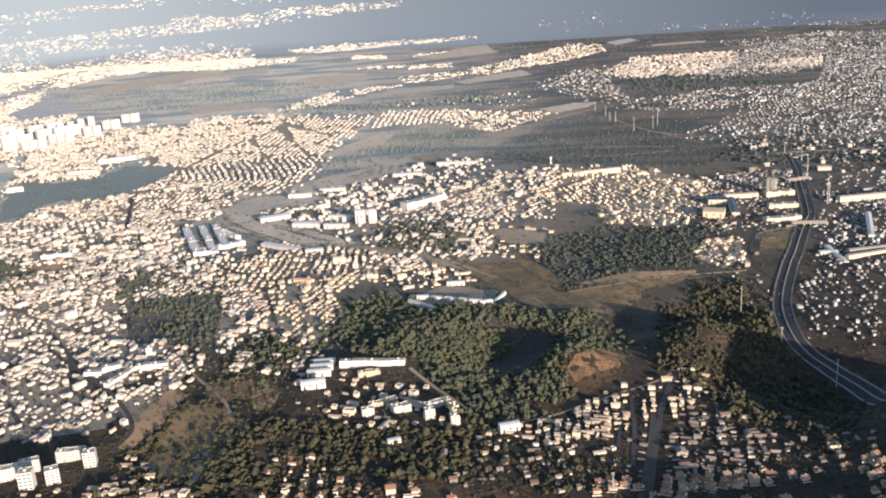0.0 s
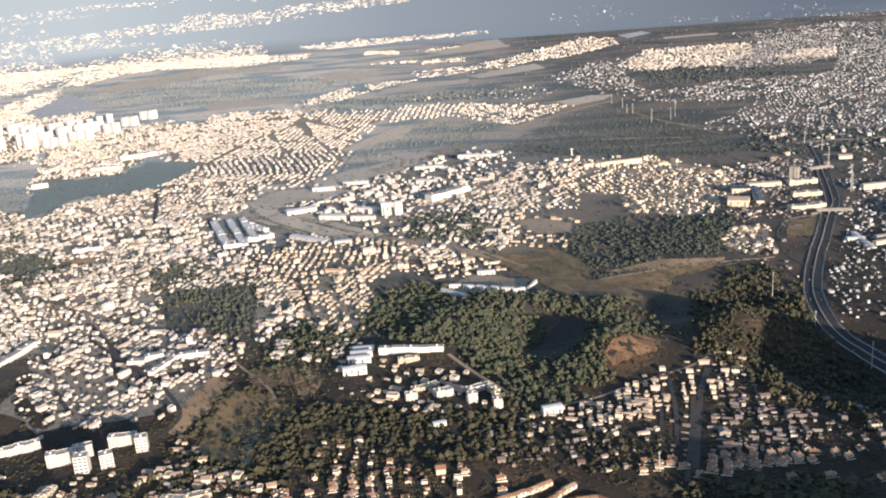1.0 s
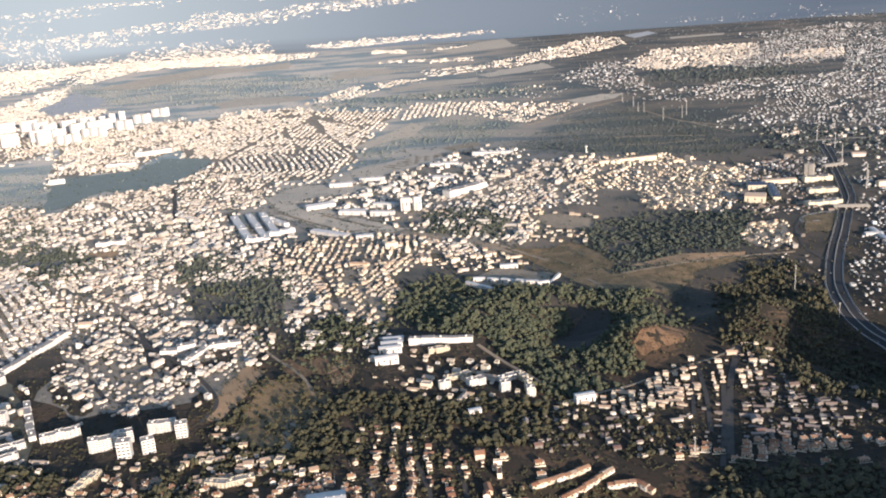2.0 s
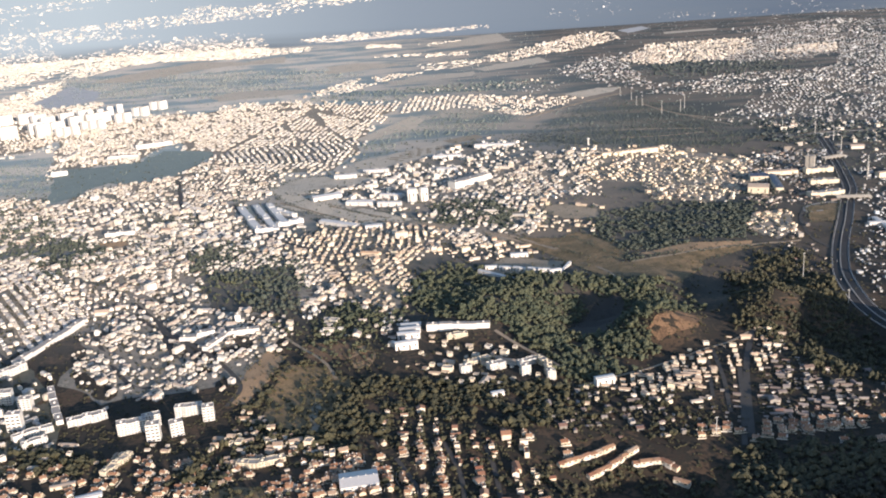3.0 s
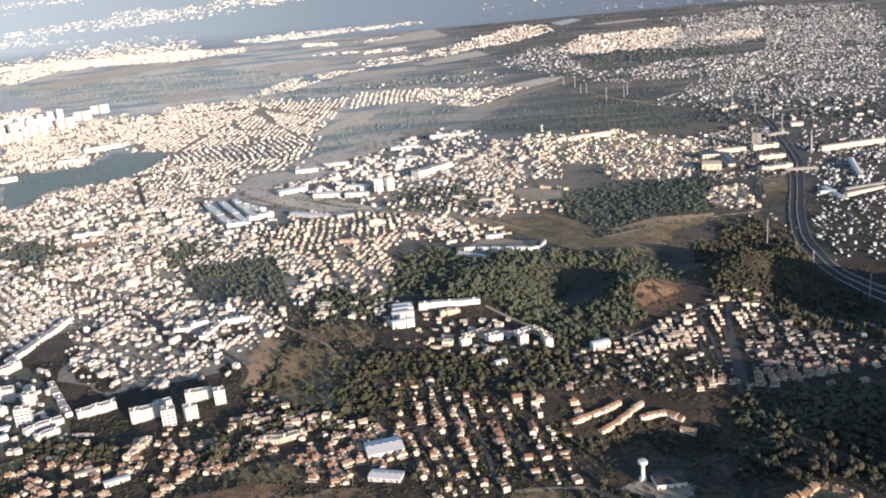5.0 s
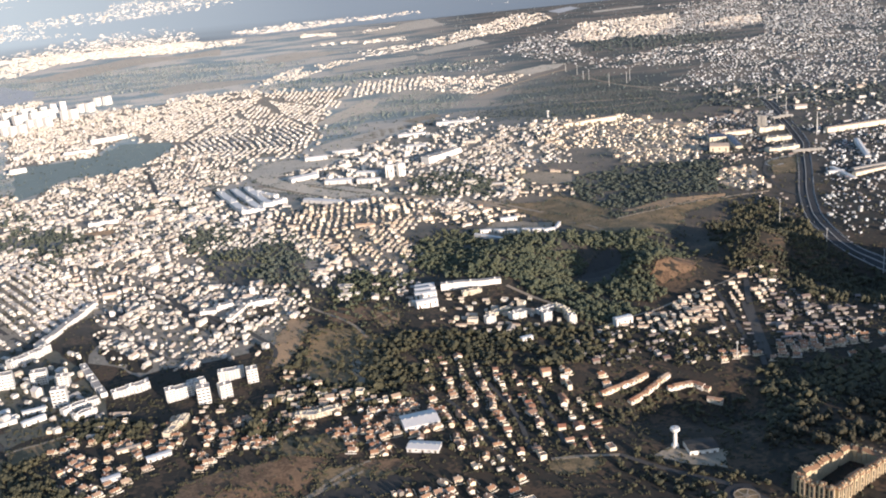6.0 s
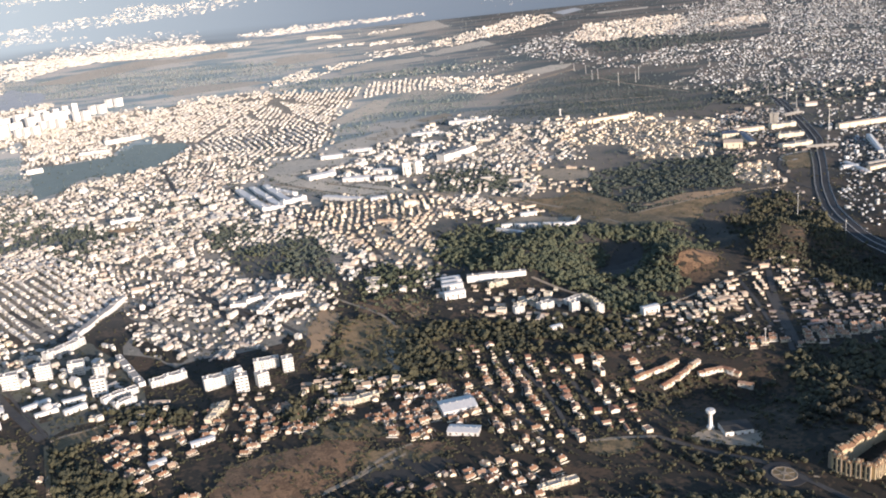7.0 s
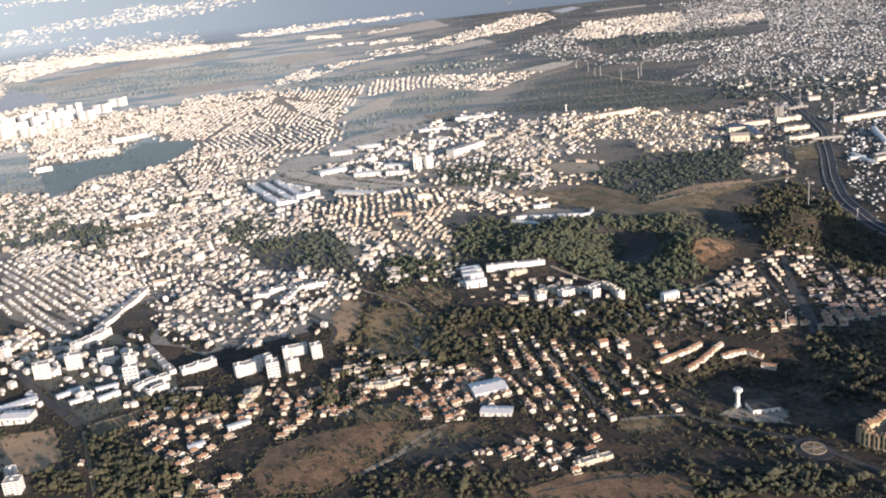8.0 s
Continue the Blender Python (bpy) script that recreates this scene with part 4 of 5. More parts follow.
wood("far hollow", [(619, 3082), (820, 3056), (1046, 2912), (986, 2764), (785, 2713), (646, 2727), (552, 2814)], 13, 8, 1)
wood("far band", [(-1649, 3769), (-1279, 3639), (-956, 3684), (-446, 3513), (-433, 3313), (-603, 3033), (-869, 2961), (-1227, 3119), (-1447, 3216)], 13, 8, 1)
wood("far hollow", [(-530, 2725), (-400, 2842), (-221, 2852), (37, 2892), (220, 2877), (204, 2760), (23, 2710), (-185, 2741), (-236, 2615), (-390, 2692)], 11, 8, 1)
field("foreground earth", [(-384, 494), (-370, 540), (-342, 543), (-314, 543), (-295, 547), (-267, 545), (-257, 532), (-274, 504), (-297, 474), (-331, 458), (-368, 462)], "red_earth")
field("slope grass", [(-314, 569), (-284, 587), (-255, 576), (-245, 551), (-267, 545), (-295, 549)], "dry_grass")
# dark asphalt, with the shade over it put into the sheet's colour
field("lower asphalt", [(-270, 496), (-242, 508), (-198, 499), (-197, 486), (-224, 469), (-263, 470)], "shade_ground")
field("south field", [(-183, 416), (-152, 431), (-119, 427), (-82, 414), (-67, 404), (-75, 379), (-183, 401)], "red_earth")
field("village meadow", [(-95, 490), (-79, 499), (-62, 494), (-54, 483), (-66, 470), (-91, 474)], "dry_grass")
field("sand field", [(-321, 740), (-319, 811), (-306, 861), (-283, 843), (-287, 795), (-298, 758), (-306, 735)], "sand")
field("glen field", [(-273, 866), (-218, 877), (-183, 831), (-194, 793), (-223, 823), (-256, 812)], "red_earth")
field("lower lot", [(-235, 531), (-199, 523), (-192, 506), (-224, 509), (-239, 515)], "red_earth")
wood("low trees", [(-297, 467), (-247, 460), (-191, 438), (-187, 417), (-205, 407), (-298, 436)], 5, 4.2, 0)
wood("village trees", [(-163, 679), (-114, 675), (-73, 644), (-42, 615), (-43, 571), (-42, 506), (-79, 501), (-113, 501), (-160, 528), (-174, 573)], 9, 3.4, 0)
wood("slope trees", [(-343, 584), (-294, 604), (-235, 575), (-234, 543), (-267, 546), (-314, 550)], 7.5, 3.6, 0)
wood("glen grove", [(-287, 835), (-214, 789), (-195, 739), (-202, 685), (-238, 660), (-268, 700), (-290, 740)], 7, 3.8, 0)
field("lake meadow", [(-868, 1637), (-842, 1738), (-827, 1832), (-728, 1809), (-686, 1872), (-659, 1968), (-658, 2128), (-798, 2170), (-816, 2061), (-891, 2034), (-1014, 2029)], "green")
field("works verge", [(-447, 1665), (-397, 1759), (-305, 1756), (-234, 1703), (-297, 1634), (-372, 1624), (-269, 1499), (-189, 1402), (-143, 1371), (-226, 1365), (-304, 1416), (-396, 1554)], "stubble")
wood("town trees", [(-651, 1455), (-617, 1508), (-528, 1504), (-491, 1460), (-545, 1404), (-609, 1401)], 6.5, 3.8, 0)
wood("town trees", [(-688, 1285), (-661, 1333), (-562, 1323), (-511, 1251), (-557, 1236), (-620, 1229), (-656, 1214)], 6.5, 3.8, 0)
field("sand lot", [(-666, 1349), (-618, 1353), (-609, 1305), (-645, 1310)], "sand")
wood("town trees", [(-451, 1115), (-410, 1149), (-354, 1142), (-328, 1110), (-361, 1022), (-397, 1027)], 6.5, 3.8, 0)
field("centre yard", [(41, 1407), (91, 1415), (141, 1374), (139, 1319), (78, 1339)], "bare")
field("east slope", [(89, 1278), (120, 1237), (139, 1148), (130, 1114), (77, 1151), (47, 1218)], "dry_grass")
field("road bank", [(228, 1160), (267, 1149), (316, 1148), (310, 1131), (240, 1119), (145, 1127)], "sand")
wood("town trees", [(-501, 1246), (-462, 1304), (-420, 1315), (-396, 1267), (-442, 1196), (-472, 1182)], 6, 4, 0)
wood("west trees", [(-759, 1344), (-713, 1358), (-650, 1298), (-665, 1219), (-722, 1246)], 6, 4.4, 0)
wood("centre trees", [(-125, 1357), (-111, 1440), (-30, 1471), (15, 1433), (4, 1346), (-55, 1312)], 6, 4.4, 0)
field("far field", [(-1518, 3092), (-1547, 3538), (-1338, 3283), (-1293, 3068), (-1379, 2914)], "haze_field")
field("far field", [(-566, 3619), (-437, 3677), (-226, 3552), (-329, 3472), (-501, 3469)], "stubble")
field("far field", [(-1495, 3575), (-1394, 3801), (-1161, 4079), (-955, 3951), (-1088, 3804), (-1305, 3545)], "stubble")
field("glen green", [(-284, 816), (-249, 814), (-204, 766), (-216, 706), (-248, 664), (-285, 707)], "dry_grass")
field("glen path", [(-251, 794), (-241, 795), (-230, 712), (-226, 667), (-234, 666), (-241, 718)], "bare")
wood("lane gardens", [(-23, 709), (30, 717), (118, 661), (91, 622), (2, 641), (-31, 654)], 7.5, 3.4, 0)
# scrub lying in shade, painted as a dark sheet
field("hollow", [(20, 891), (50, 940), (72, 965), (99, 976), (97, 931), (72, 891), (62, 870), (39, 869)], "shade_ground")
drape("field", [(-690, 881), (-629, 889), (-572, 866), (-490, 760), (-465, 678), (-505, 665), (-543, 633), (-597, 713), (-643, 777)], "lot_ground", 0.12, "grey-green lots and verges between apartment blocks", "ground")
drape("field", [(-334, 633), (-292, 673), (-227, 656), (-178, 627), (-171, 544), (-222, 528), (-294, 574)], "dark_red", 0.12, "dark reddish earth between village gardens", "ground")
district("west rows", [(-755, 2215), (-875, 2520), (-715, 2725), (-545, 2705), (-250, 2585), (-300, 2300), (-320, 1895), (-335, 1830), (-440, 1825), (-640, 2055)], 80, 15, 7.5, "terrace", 0.24, 0.82)
district("west town", [(-845, 1575), (-840, 1735), (-720, 1860), (-635, 2030), (-475, 1840), (-440, 1670), (-480, 1560), (-490, 1480), (-695, 1570), (-690, 1405), (-785, 1415)], 78, 13, 8.5, "mixed", 0.32, 0.88)
district("north west town", [(-1105, 2265), (-1140, 2580), (-890, 2670), (-690, 2320), (-815, 2245), (-840, 2035), (-1020, 2115)], 80, 13, 8, "pale", 0.2, 0.85)
district("centre town", [(-365, 1230), (-335, 1345), (-255, 1390), (-135, 1370), (-100, 1265), (-140, 1185), (-175, 1135), (-140, 1050), (-175, 960), (-250, 1045), (-285, 1145)], 74, 12.5, 7.6, "warm", 0.22, 0.9)
district("east centre", [(-140, 1395), (-125, 1635), (35, 1765), (190, 1775), (145, 1455), (50, 1455), (45, 1320), (-55, 1225), (-105, 1265)], 62, 13, 9, "mixed", 0.35, 0.82)
district("works quarter", [(-320, 1640), (-285, 1820), (-115, 1915), (-25, 2055), (85, 1885), (-125, 1635), (-170, 1420), (-270, 1465)], 31, 16, 12, "pale", 0.35, 0.6)
district("east town", [(165, 1760), (350, 1780), (475, 1650), (425, 1490), (335, 1375), (240, 1395), (240, 1530), (145, 1535)], -69, 12.5, 8.6, "warm", 0.32, 0.85)
district("near west town", [(-725, 1245), (-670, 1235), (-480, 1190), (-410, 1010), (-320, 965), (-300, 895), (-330, 785), (-370, 790), (-455, 770), (-510, 830), (-550, 970), (-610, 935)], 68, 11, 7.5, "mixed", 0.34, 0.86)
district("west middle", [(-685, 1355), (-600, 1405), (-495, 1480), (-460, 1365), (-485, 1295), (-470, 1185), (-565, 1185), (-675, 1250)], 66, 12, 8, "mixed", 0.3, 0.8)
district("middle town", [(-450, 1155), (-445, 1200), (-370, 1260), (-275, 1145), (-250, 1045), (-285, 965), (-325, 1160), (-380, 1150)], 70, 11, 7.5, "mixed", 0.3, 0.75)
district("comb rows", [(-640, 1020), (-645, 1110), (-560, 1010), (-590, 890)], -54, 12.5, 4.8, "terrace", 0.06, 0.94)
district("triangle village", [(15, 730), (75, 760), (200, 830), (225, 825), (225, 790), (185, 740), (160, 730), (115, 705), (60, 705), (20, 695)], -99, 8.6, 4.9, "warm", 0.18, 0.96)
district("shaded village", [(125, 720), (165, 710), (220, 765), (265, 675), (240, 620), (185, 620), (140, 610), (95, 630)], -104, 11, 6.4, "dull", 0.25, 0.8)
district("mixed village", [(-275, 555), (-245, 595), (-230, 620), (-165, 615), (-170, 530)], 14, 10, 7, "warm", 0.4, 0.55)
district("lower village", [(-390, 535), (-335, 635), (-295, 625), (-230, 620), (-180, 615), (-175, 525), (-240, 545), (-295, 585), (-335, 565)], -4, 9.5, 7, "warm", 0.4, 0.36)
district("farmsteads", [(-490, 605), (-460, 630), (-400, 600), (-400, 550), (-435, 510), (-460, 525)], 38, 12, 9, "dull", 0.45, 0.5)
district("garden suburb", [(-525, 555), (-505, 510), (-440, 480), (-390, 465), (-385, 505), (-435, 520)], -6, 13, 10, "dull", 0.45, 0.3)
district("east bank", [(385, 995), (540, 1280), (615, 1425), (870, 1660), (425, 885), (380, 905)], -95, 10, 7.4, "far", 0.4, 0.47)
district("junction quarter", [(355, 1275), (415, 1290), (390, 1180), (355, 1155), (330, 1200)], 34, 11, 8, "warm", 0.25, 0.85)
district("north junction", [(430, 1625), (580, 1715), (640, 1720), (650, 1630), (525, 1485), (420, 1480)], 34, 12, 9, "far", 0.3, 0.45)
district("far rows", [(-220, 2475), (-185, 2690), (-15, 2650), (-35, 2485)], 83, 16, 7, "terrace", 0.3, 0.85)
district("far lane", [(-25, 2480), (-10, 2645), (285, 2515), (150, 2355), (100, 2325)], -17, 16, 9, "mixed", 0.2, 0.85)
district("comb quarter", [(-800, 1195), (-740, 1260), (-630, 1125), (-570, 1035), (-615, 885), (-680, 925), (-745, 1005)], -54, 12.5, 4.8, "terrace", 0.06, 0.94)
district("tower quarter", [(-705, 895), (-540, 840), (-480, 690), (-545, 645), (-650, 725)], -42, 14, 9, "pale", 0.4, 0.45)
district("far left quarter", [(-685, 825), (-705, 895), (-670, 905), (-625, 855), (-635, 790)], -47, 9, 6.5, "warm", 0.3, 0.8)
district("spread houses", [(-300, 1000), (-250, 1035), (-150, 930), (-165, 855), (-240, 875)], -15, 13, 10, "mixed", 0.45, 0.4)
district("spread houses", [(-310, 755), (-235, 745), (-230, 620), (-295, 630)], -12, 11, 9, "warm", 0.45, 0.4)
district("spread houses", [(-135, 870), (-30, 830), (-5, 740), (-90, 745), (-165, 785)], -22, 10, 8, "warm", 0.45, 0.4)
district("spread houses", [(-525, 710), (-395, 665), (-300, 685), (-280, 555), (-485, 610)], -7, 11, 9, "warm", 0.45, 0.35)
district("spread houses", [(175, 720), (290, 740), (335, 655), (300, 580), (150, 610)], 2, 11, 8, "dull", 0.4, 0.5)
district("spread houses", [(-55, 660), (0, 670), (-15, 595), (-50, 600)], 1, 10, 8, "dull", 0.45, 0.5)
district("spread houses", [(-485, 1475), (-340, 1385), (-365, 1230), (-450, 1285)], -9, 12, 9, "mixed", 0.45, 0.6)
district("spread houses", [(-150, 1215), (-5, 1260), (25, 1180), (-40, 1140), (-125, 1165)], 10, 12, 10, "warm", 0.45, 0.5)
district("spread houses", [(20, 1470), (150, 1375), (110, 1270), (20, 1280)], -14, 13, 10, "warm", 0.45, 0.5)
district("spread houses", [(635, 2055), (840, 2015), (1030, 1935), (855, 1630), (590, 1745)], -11, 22, 13, "mixed", 0.45, 0.22)
district("spread houses", [(355, 1180), (415, 1220), (370, 1030), (330, 1025)], -81, 13, 9, "dull", 0.45, 0.4)
district("rows edge", [(-1050, 2355), (-1050, 2115), (-970, 1905), (-915, 2070), (-815, 2035), (-880, 2225)], -1, 16, 10, "pale", 0.3, 0.7)
district("left edge quarter", [(-1380, 2890), (-1310, 2950), (-1235, 2980), (-1090, 2480), (-1195, 2335)], 78, 13, 9, "pale", 0.3, 0.8)
district("west fringe", [(-1725, 3020), (-1640, 3295), (-1580, 3330), (-1150, 2345), (-1205, 2265), (-1325, 2245)], 78, 14, 9, "pale", 0.3, 0.8)
district("west slope", [(-1050, 1710), (-925, 1715), (-810, 1600), (-755, 1385), (-860, 1350)], 76, 12, 8, "mixed", 0.32, 0.85)
district("west slope", [(-830, 1290), (-755, 1305), (-690, 1180), (-725, 1095)], 76, 12, 8, "mixed", 0.32, 0.85)
district("far strip", [(-1969, 4726), (-1808, 4735), (-1615, 4746), (-1420, 4756), (-1392, 4781), (-1280, 4789), (-1140, 4784), (-993, 4801), (-994, 4771), (-1140, 4756), (-1308, 4726), (-1559, 4729), (-1614, 4725), (-1835, 4715), (-1968, 4714)], 8, 5, 8.5, "strip", 0.4, 0.6)
district("far strip", [(-993, 4803), (-799, 4836), (-509, 4865), (-274, 4867), (-276, 4833), (-511, 4827), (-742, 4808), (-914, 4788)], 8, 6, 9, "strip", 0.4, 0.5)
district("far strip", [(-1561, 4846), (-1309, 4863), (-1027, 4871), (-799, 4877), (-1027, 4841), (-1308, 4834), (-1560, 4829)], 6, 10, 11, "strip", 0.4, 0.18)
district("far west town", [(-1944, 4574), (-1793, 4601), (-1607, 4632), (-1443, 4642), (-1333, 4651), (-1011, 4626), (-936, 4169), (-1061, 4096), (-1253, 4172), (-1451, 4253), (-1737, 4425), (-1818, 4231)], 8, 9, 8, "strip", 0.3, 0.8)
district("far strip", [(-984, 4451), (-779, 4429), (-725, 4436), (-702, 4233), (-797, 4172), (-928, 4121)], 8, 14, 9, "strip", 0.4, 0.4)
district("far strip", [(-1847, 4686), (-1723, 4689), (-1557, 4686), (-1556, 4676), (-1722, 4676), (-1846, 4675)], 8, 5, 8.5, "strip", 0.4, 0.35)
district("far ridge town", [(-767, 4622), (-510, 4651), (-290, 4649), (-3, 4646), (108, 4656), (105, 4631), (-120, 4615), (-291, 4612), (-489, 4587), (-686, 4588)], 5, 6, 8.5, "strip", 0.3, 0.85)
district("far strip", [(-434, 4333), (-285, 4253), (-283, 4128), (-427, 4199)], 5, 8, 9, "strip", 0.3, 0.6)
district("far strip", [(-158, 3824), (11, 3837), (5, 3725), (-147, 3722)], 8, 14, 9, "strip", 0.4, 0.5)
district("far strip", [(-374, 3883), (-181, 3861), (-182, 3783), (-371, 3805)], 8, 20, 9, "strip", 0.4, 0.4)
district("far strip", [(-180, 4213), (-20, 4283), (157, 4495), (180, 4266), (24, 4089), (-130, 4074)], 8, 18, 10, "strip", 0.4, 0.3)
district("far strip", [(-183, 3499), (-3, 3582), (83, 3519), (30, 3381), (-163, 3317)], 8, 22, 10, "strip", 0.4, 0.3)
district("far spur", [(79, 3614), (193, 3722), (365, 3948), (550, 4227), (656, 4151), (644, 3901), (417, 3649), (293, 3586), (166, 3458), (83, 3519)], 20, 15, 9, "mixed", 0.4, 0.75)
district("far band town", [(-418, 3176), (-266, 3260), (-163, 3267), (-282, 3108), (-396, 2863), (-523, 2823), (-498, 2928)], 62, 16, 9, "pale", 0.35, 0.7)
district("far scatter", [(318, 3153), (512, 3416), (687, 3412), (669, 3285), (543, 3111), (516, 2667), (430, 2641), (373, 2800), (309, 2967)], 30, 16, 10, "far", 0.45, 0.5)
district("spread houses", [(74, 2702), (284, 2807), (260, 2662), (138, 2648)], 12, 22, 10, "far", 0.45, 0.3)
district("spread houses", [(-185, 2795), (33, 2841), (224, 2903), (214, 2827), (26, 2751), (-150, 2743)], 12, 40, 10, "pale", 0.45, 0.2)
district("far terrace", [(743, 3638), (916, 3669), (1131, 3667), (1019, 3311), (831, 3091), (627, 3116), (564, 3254)], 10, 13, 8.5, "mixed", 0.35, 0.8)
district("far terrace", [(1140, 3659), (1457, 3879), (1529, 3752), (1267, 3105), (1097, 2991), (901, 2969), (824, 3005)], -12, 16, 9, "far", 0.4, 0.7)
district("far terrace", [(1063, 3223), (1257, 3385), (1358, 3359), (1298, 3173), (1139, 3095)], -12, 13, 8, "mixed", 0.35, 0.8)
district("skyline east", [(1200, 4021), (1381, 4015), (1678, 4155), (1804, 4075), (2048, 3927), (1831, 3442), (1561, 3457), (1457, 3879), (1220, 3783)], 5, 20, 9, "far", 0.4, 0.45)
district("skyline east", [(1628, 4675), (1781, 4678), (2048, 4595), (2218, 4400), (1927, 4337), (1735, 4564), (1473, 4260)], 5, 20, 9, "far", 0.4, 0.14)
district("far sprinkle", [(445, 4719), (600, 4751), (836, 4739), (885, 4696), (755, 4650), (518, 4638)], 5, 14, 9, "far", 0.45, 0.14)
district("far sprinkle", [(995, 4662), (1292, 4659), (1584, 4639), (1563, 4581), (1214, 4600), (1011, 4613)], 5, 14, 9, "far", 0.45, 0.14)
district("far east town", [(1465, 3552), (1561, 3457), (1831, 3442), (1690, 3091), (1049, 1973), (901, 1997), (735, 2030), (662, 2093), (580, 2192), (707, 2297), (756, 2388), (957, 2691), (1124, 2781)], -100, 12.5, 9, "far", 0.4, 0.62)
district("far middle town", [(516, 2667), (649, 2678), (814, 2745), (969, 2721), (828, 2492), (715, 2457), (587, 2468), (482, 2505)], 8, 14, 9, "far", 0.4, 0.5)
district("red roof village", [(-165, 688), (-112, 683), (-71, 650), (-35, 618), (-39, 576), (-38, 505), (-52, 496), (-74, 514), (-106, 502), (-118, 508), (-139, 509), (-159, 533), (-166, 572), (-168, 624)], -86, 14.5, 7.0, "red", 0.22, 0.82)
district("south village", [(-197, 483), (-169, 486), (-140, 478), (-123, 465), (-129, 443), (-151, 433), (-173, 447), (-196, 461)], 20, 11, 7, "red", 0.35, 0.75)
district("spread houses", [(-163, 514), (-112, 505), (-115, 470), (-158, 478)], 20, 14, 8, "warm", 0.4, 0.5)
district("shed rows", [(-252, 494), (-225, 497), (-198, 475), (-206, 451), (-247, 455)], 24, 12, 7, "dull", 0.35, 0.6)
district("west gap", [(-799, 1499), (-790, 1587), (-694, 1572), (-487, 1522), (-456, 1380), (-503, 1336), (-595, 1347), (-678, 1360), (-740, 1386)], 66, 17, 12, "pale", 0.35, 0.62)
district("works rows", [(-591, 1303), (-551, 1391), (-458, 1381), (-364, 1291), (-354, 1201), (-405, 1218), (-479, 1259), (-549, 1238)], 66, 15, 11, "pale", 0.35, 0.6)
district("junction clutter", [(510, 1705), (616, 1717), (558, 1468), (503, 1325), (450, 1325), (391, 1321), (377, 1384), (404, 1533)], 10, 12, 8, "dull", 0.4, 0.5)
district("east shore", [(577, 1453), (696, 1656), (853, 1633), (708, 1379), (534, 1283)], 6, 14, 8, "far", 0.4, 0.4)
district("works houses", [(-422, 1689), (-325, 1722), (-235, 1739), (-120, 1733), (-102, 1623), (-189, 1578), (-274, 1599), (-367, 1579)], 50, 16, 10, "pale", 0.4, 0.4)
district("far strip", [(-2095, 4702), (-1836, 4714), (-1521, 4742), (-1263, 4755), (-977, 4781), (-975, 4750), (-1318, 4724), (-1689, 4700), (-2001, 4664)], 8, 6, 9, "strip", 0.4, 0.42)
district("far strip", [(-1793, 4136), (-1671, 4602), (-1309, 4646), (-1023, 4645), (-940, 4358), (-1198, 4217), (-1497, 4099), (-1603, 3731)], 8, 10, 9, "strip", 0.35, 0.45)
district("far strip", [(-2282, 4805), (-1937, 4820), (-1530, 4826), (-1528, 4814), (-1935, 4806), (-2279, 4790)], 8, 8, 10, "strip", 0.4, 0.3)
district("far strip", [(-1062, 4767), (-776, 4817), (-428, 4849), (-252, 4867), (-252, 4839), (-544, 4814), (-889, 4760)], 8, 8, 10, "strip", 0.4, 0.3)
district("far city", [(-2707, 4707), (-2448, 4724), (-2270, 4735), (-2106, 4733), (-2089, 4675), (-2012, 4599), (-1796, 3963), (-1815, 3694), (-2048, 3481)], 12, 9, 8, "strip", 0.4, 0.42)
district("far city", [(-1692, 2948), (-1707, 3463), (-1677, 3686), (-1587, 3554), (-1482, 3143), (-1463, 2944), (-1540, 2667)], 12, 9, 8, "strip", 0.4, 0.42)
district("far strip", [(-2725, 4785), (-2282, 4805), (-1937, 4820), (-1530, 4826), (-1528, 4814), (-1935, 4806), (-2279, 4790), (-2720, 4767)], 8, 8, 10, "strip", 0.4, 0.4)
district("far strip", [(-2309, 4781), (-1972, 4795), (-1782, 4802), (-1588, 4812), (-1565, 4800), (-1782, 4789), (-1971, 4784), (-2308, 4771)], 8, 6, 10, "strip", 0.4, 0.4)
district("far strip", [(-2303, 4710), (-1969, 4726), (-1808, 4735), (-1807, 4715), (-1968, 4713), (-2301, 4694)], 8, 6, 9, "strip", 0.4, 0.55)
district("far west town", [(-2193, 4393), (-1946, 4581), (-1818, 4231), (-2031, 4021)], 8, 9, 8, "strip", 0.3, 0.7)
district("shaded lane", [(-23, 709), (30, 717), (78, 687), (116, 657), (86, 624), (45, 626), (4, 647), (-31, 654)], 8, 11, 7, "dull", 0.4, 0.55)
district("shaded lane", [(35, 733), (84, 738), (129, 687), (118, 661), (69, 693)], 20, 12, 8, "warm", 0.4, 0.3)
district("glen homes", [(-290, 723), (-244, 720), (-222, 654), (-232, 610), (-282, 640), (-303, 677)], 12, 12, 8, "warm", 0.4, 0.4)
district("glen homes", [(-292, 686), (-206, 649), (-179, 615), (-185, 578), (-233, 599), (-294, 611)], 12, 11, 7.5, "warm", 0.4, 0.4)
# roads
road("highway", [(386, 761), (383, 808), (371, 847), (360, 876), (357, 913), (368, 969), (386, 1027), (426, 1120), (475, 1220), (531, 1339), (565, 1410), (607, 1545), (659, 1711), (694, 1839)], 22, "asphalt")
road("street", [(212, 840), (180, 760), (158, 690), (136, 614)], 6, "street")
road("street", [(-38, 491), (-10, 465), (21, 436), (37, 410), (56, 373)], 4.5, "street")
road("street", [(-90, 496), (-38, 491)], 3.5, "track")
road("avenue", [(-660, 792), (-618, 731), (-548, 631)], 8, "street")
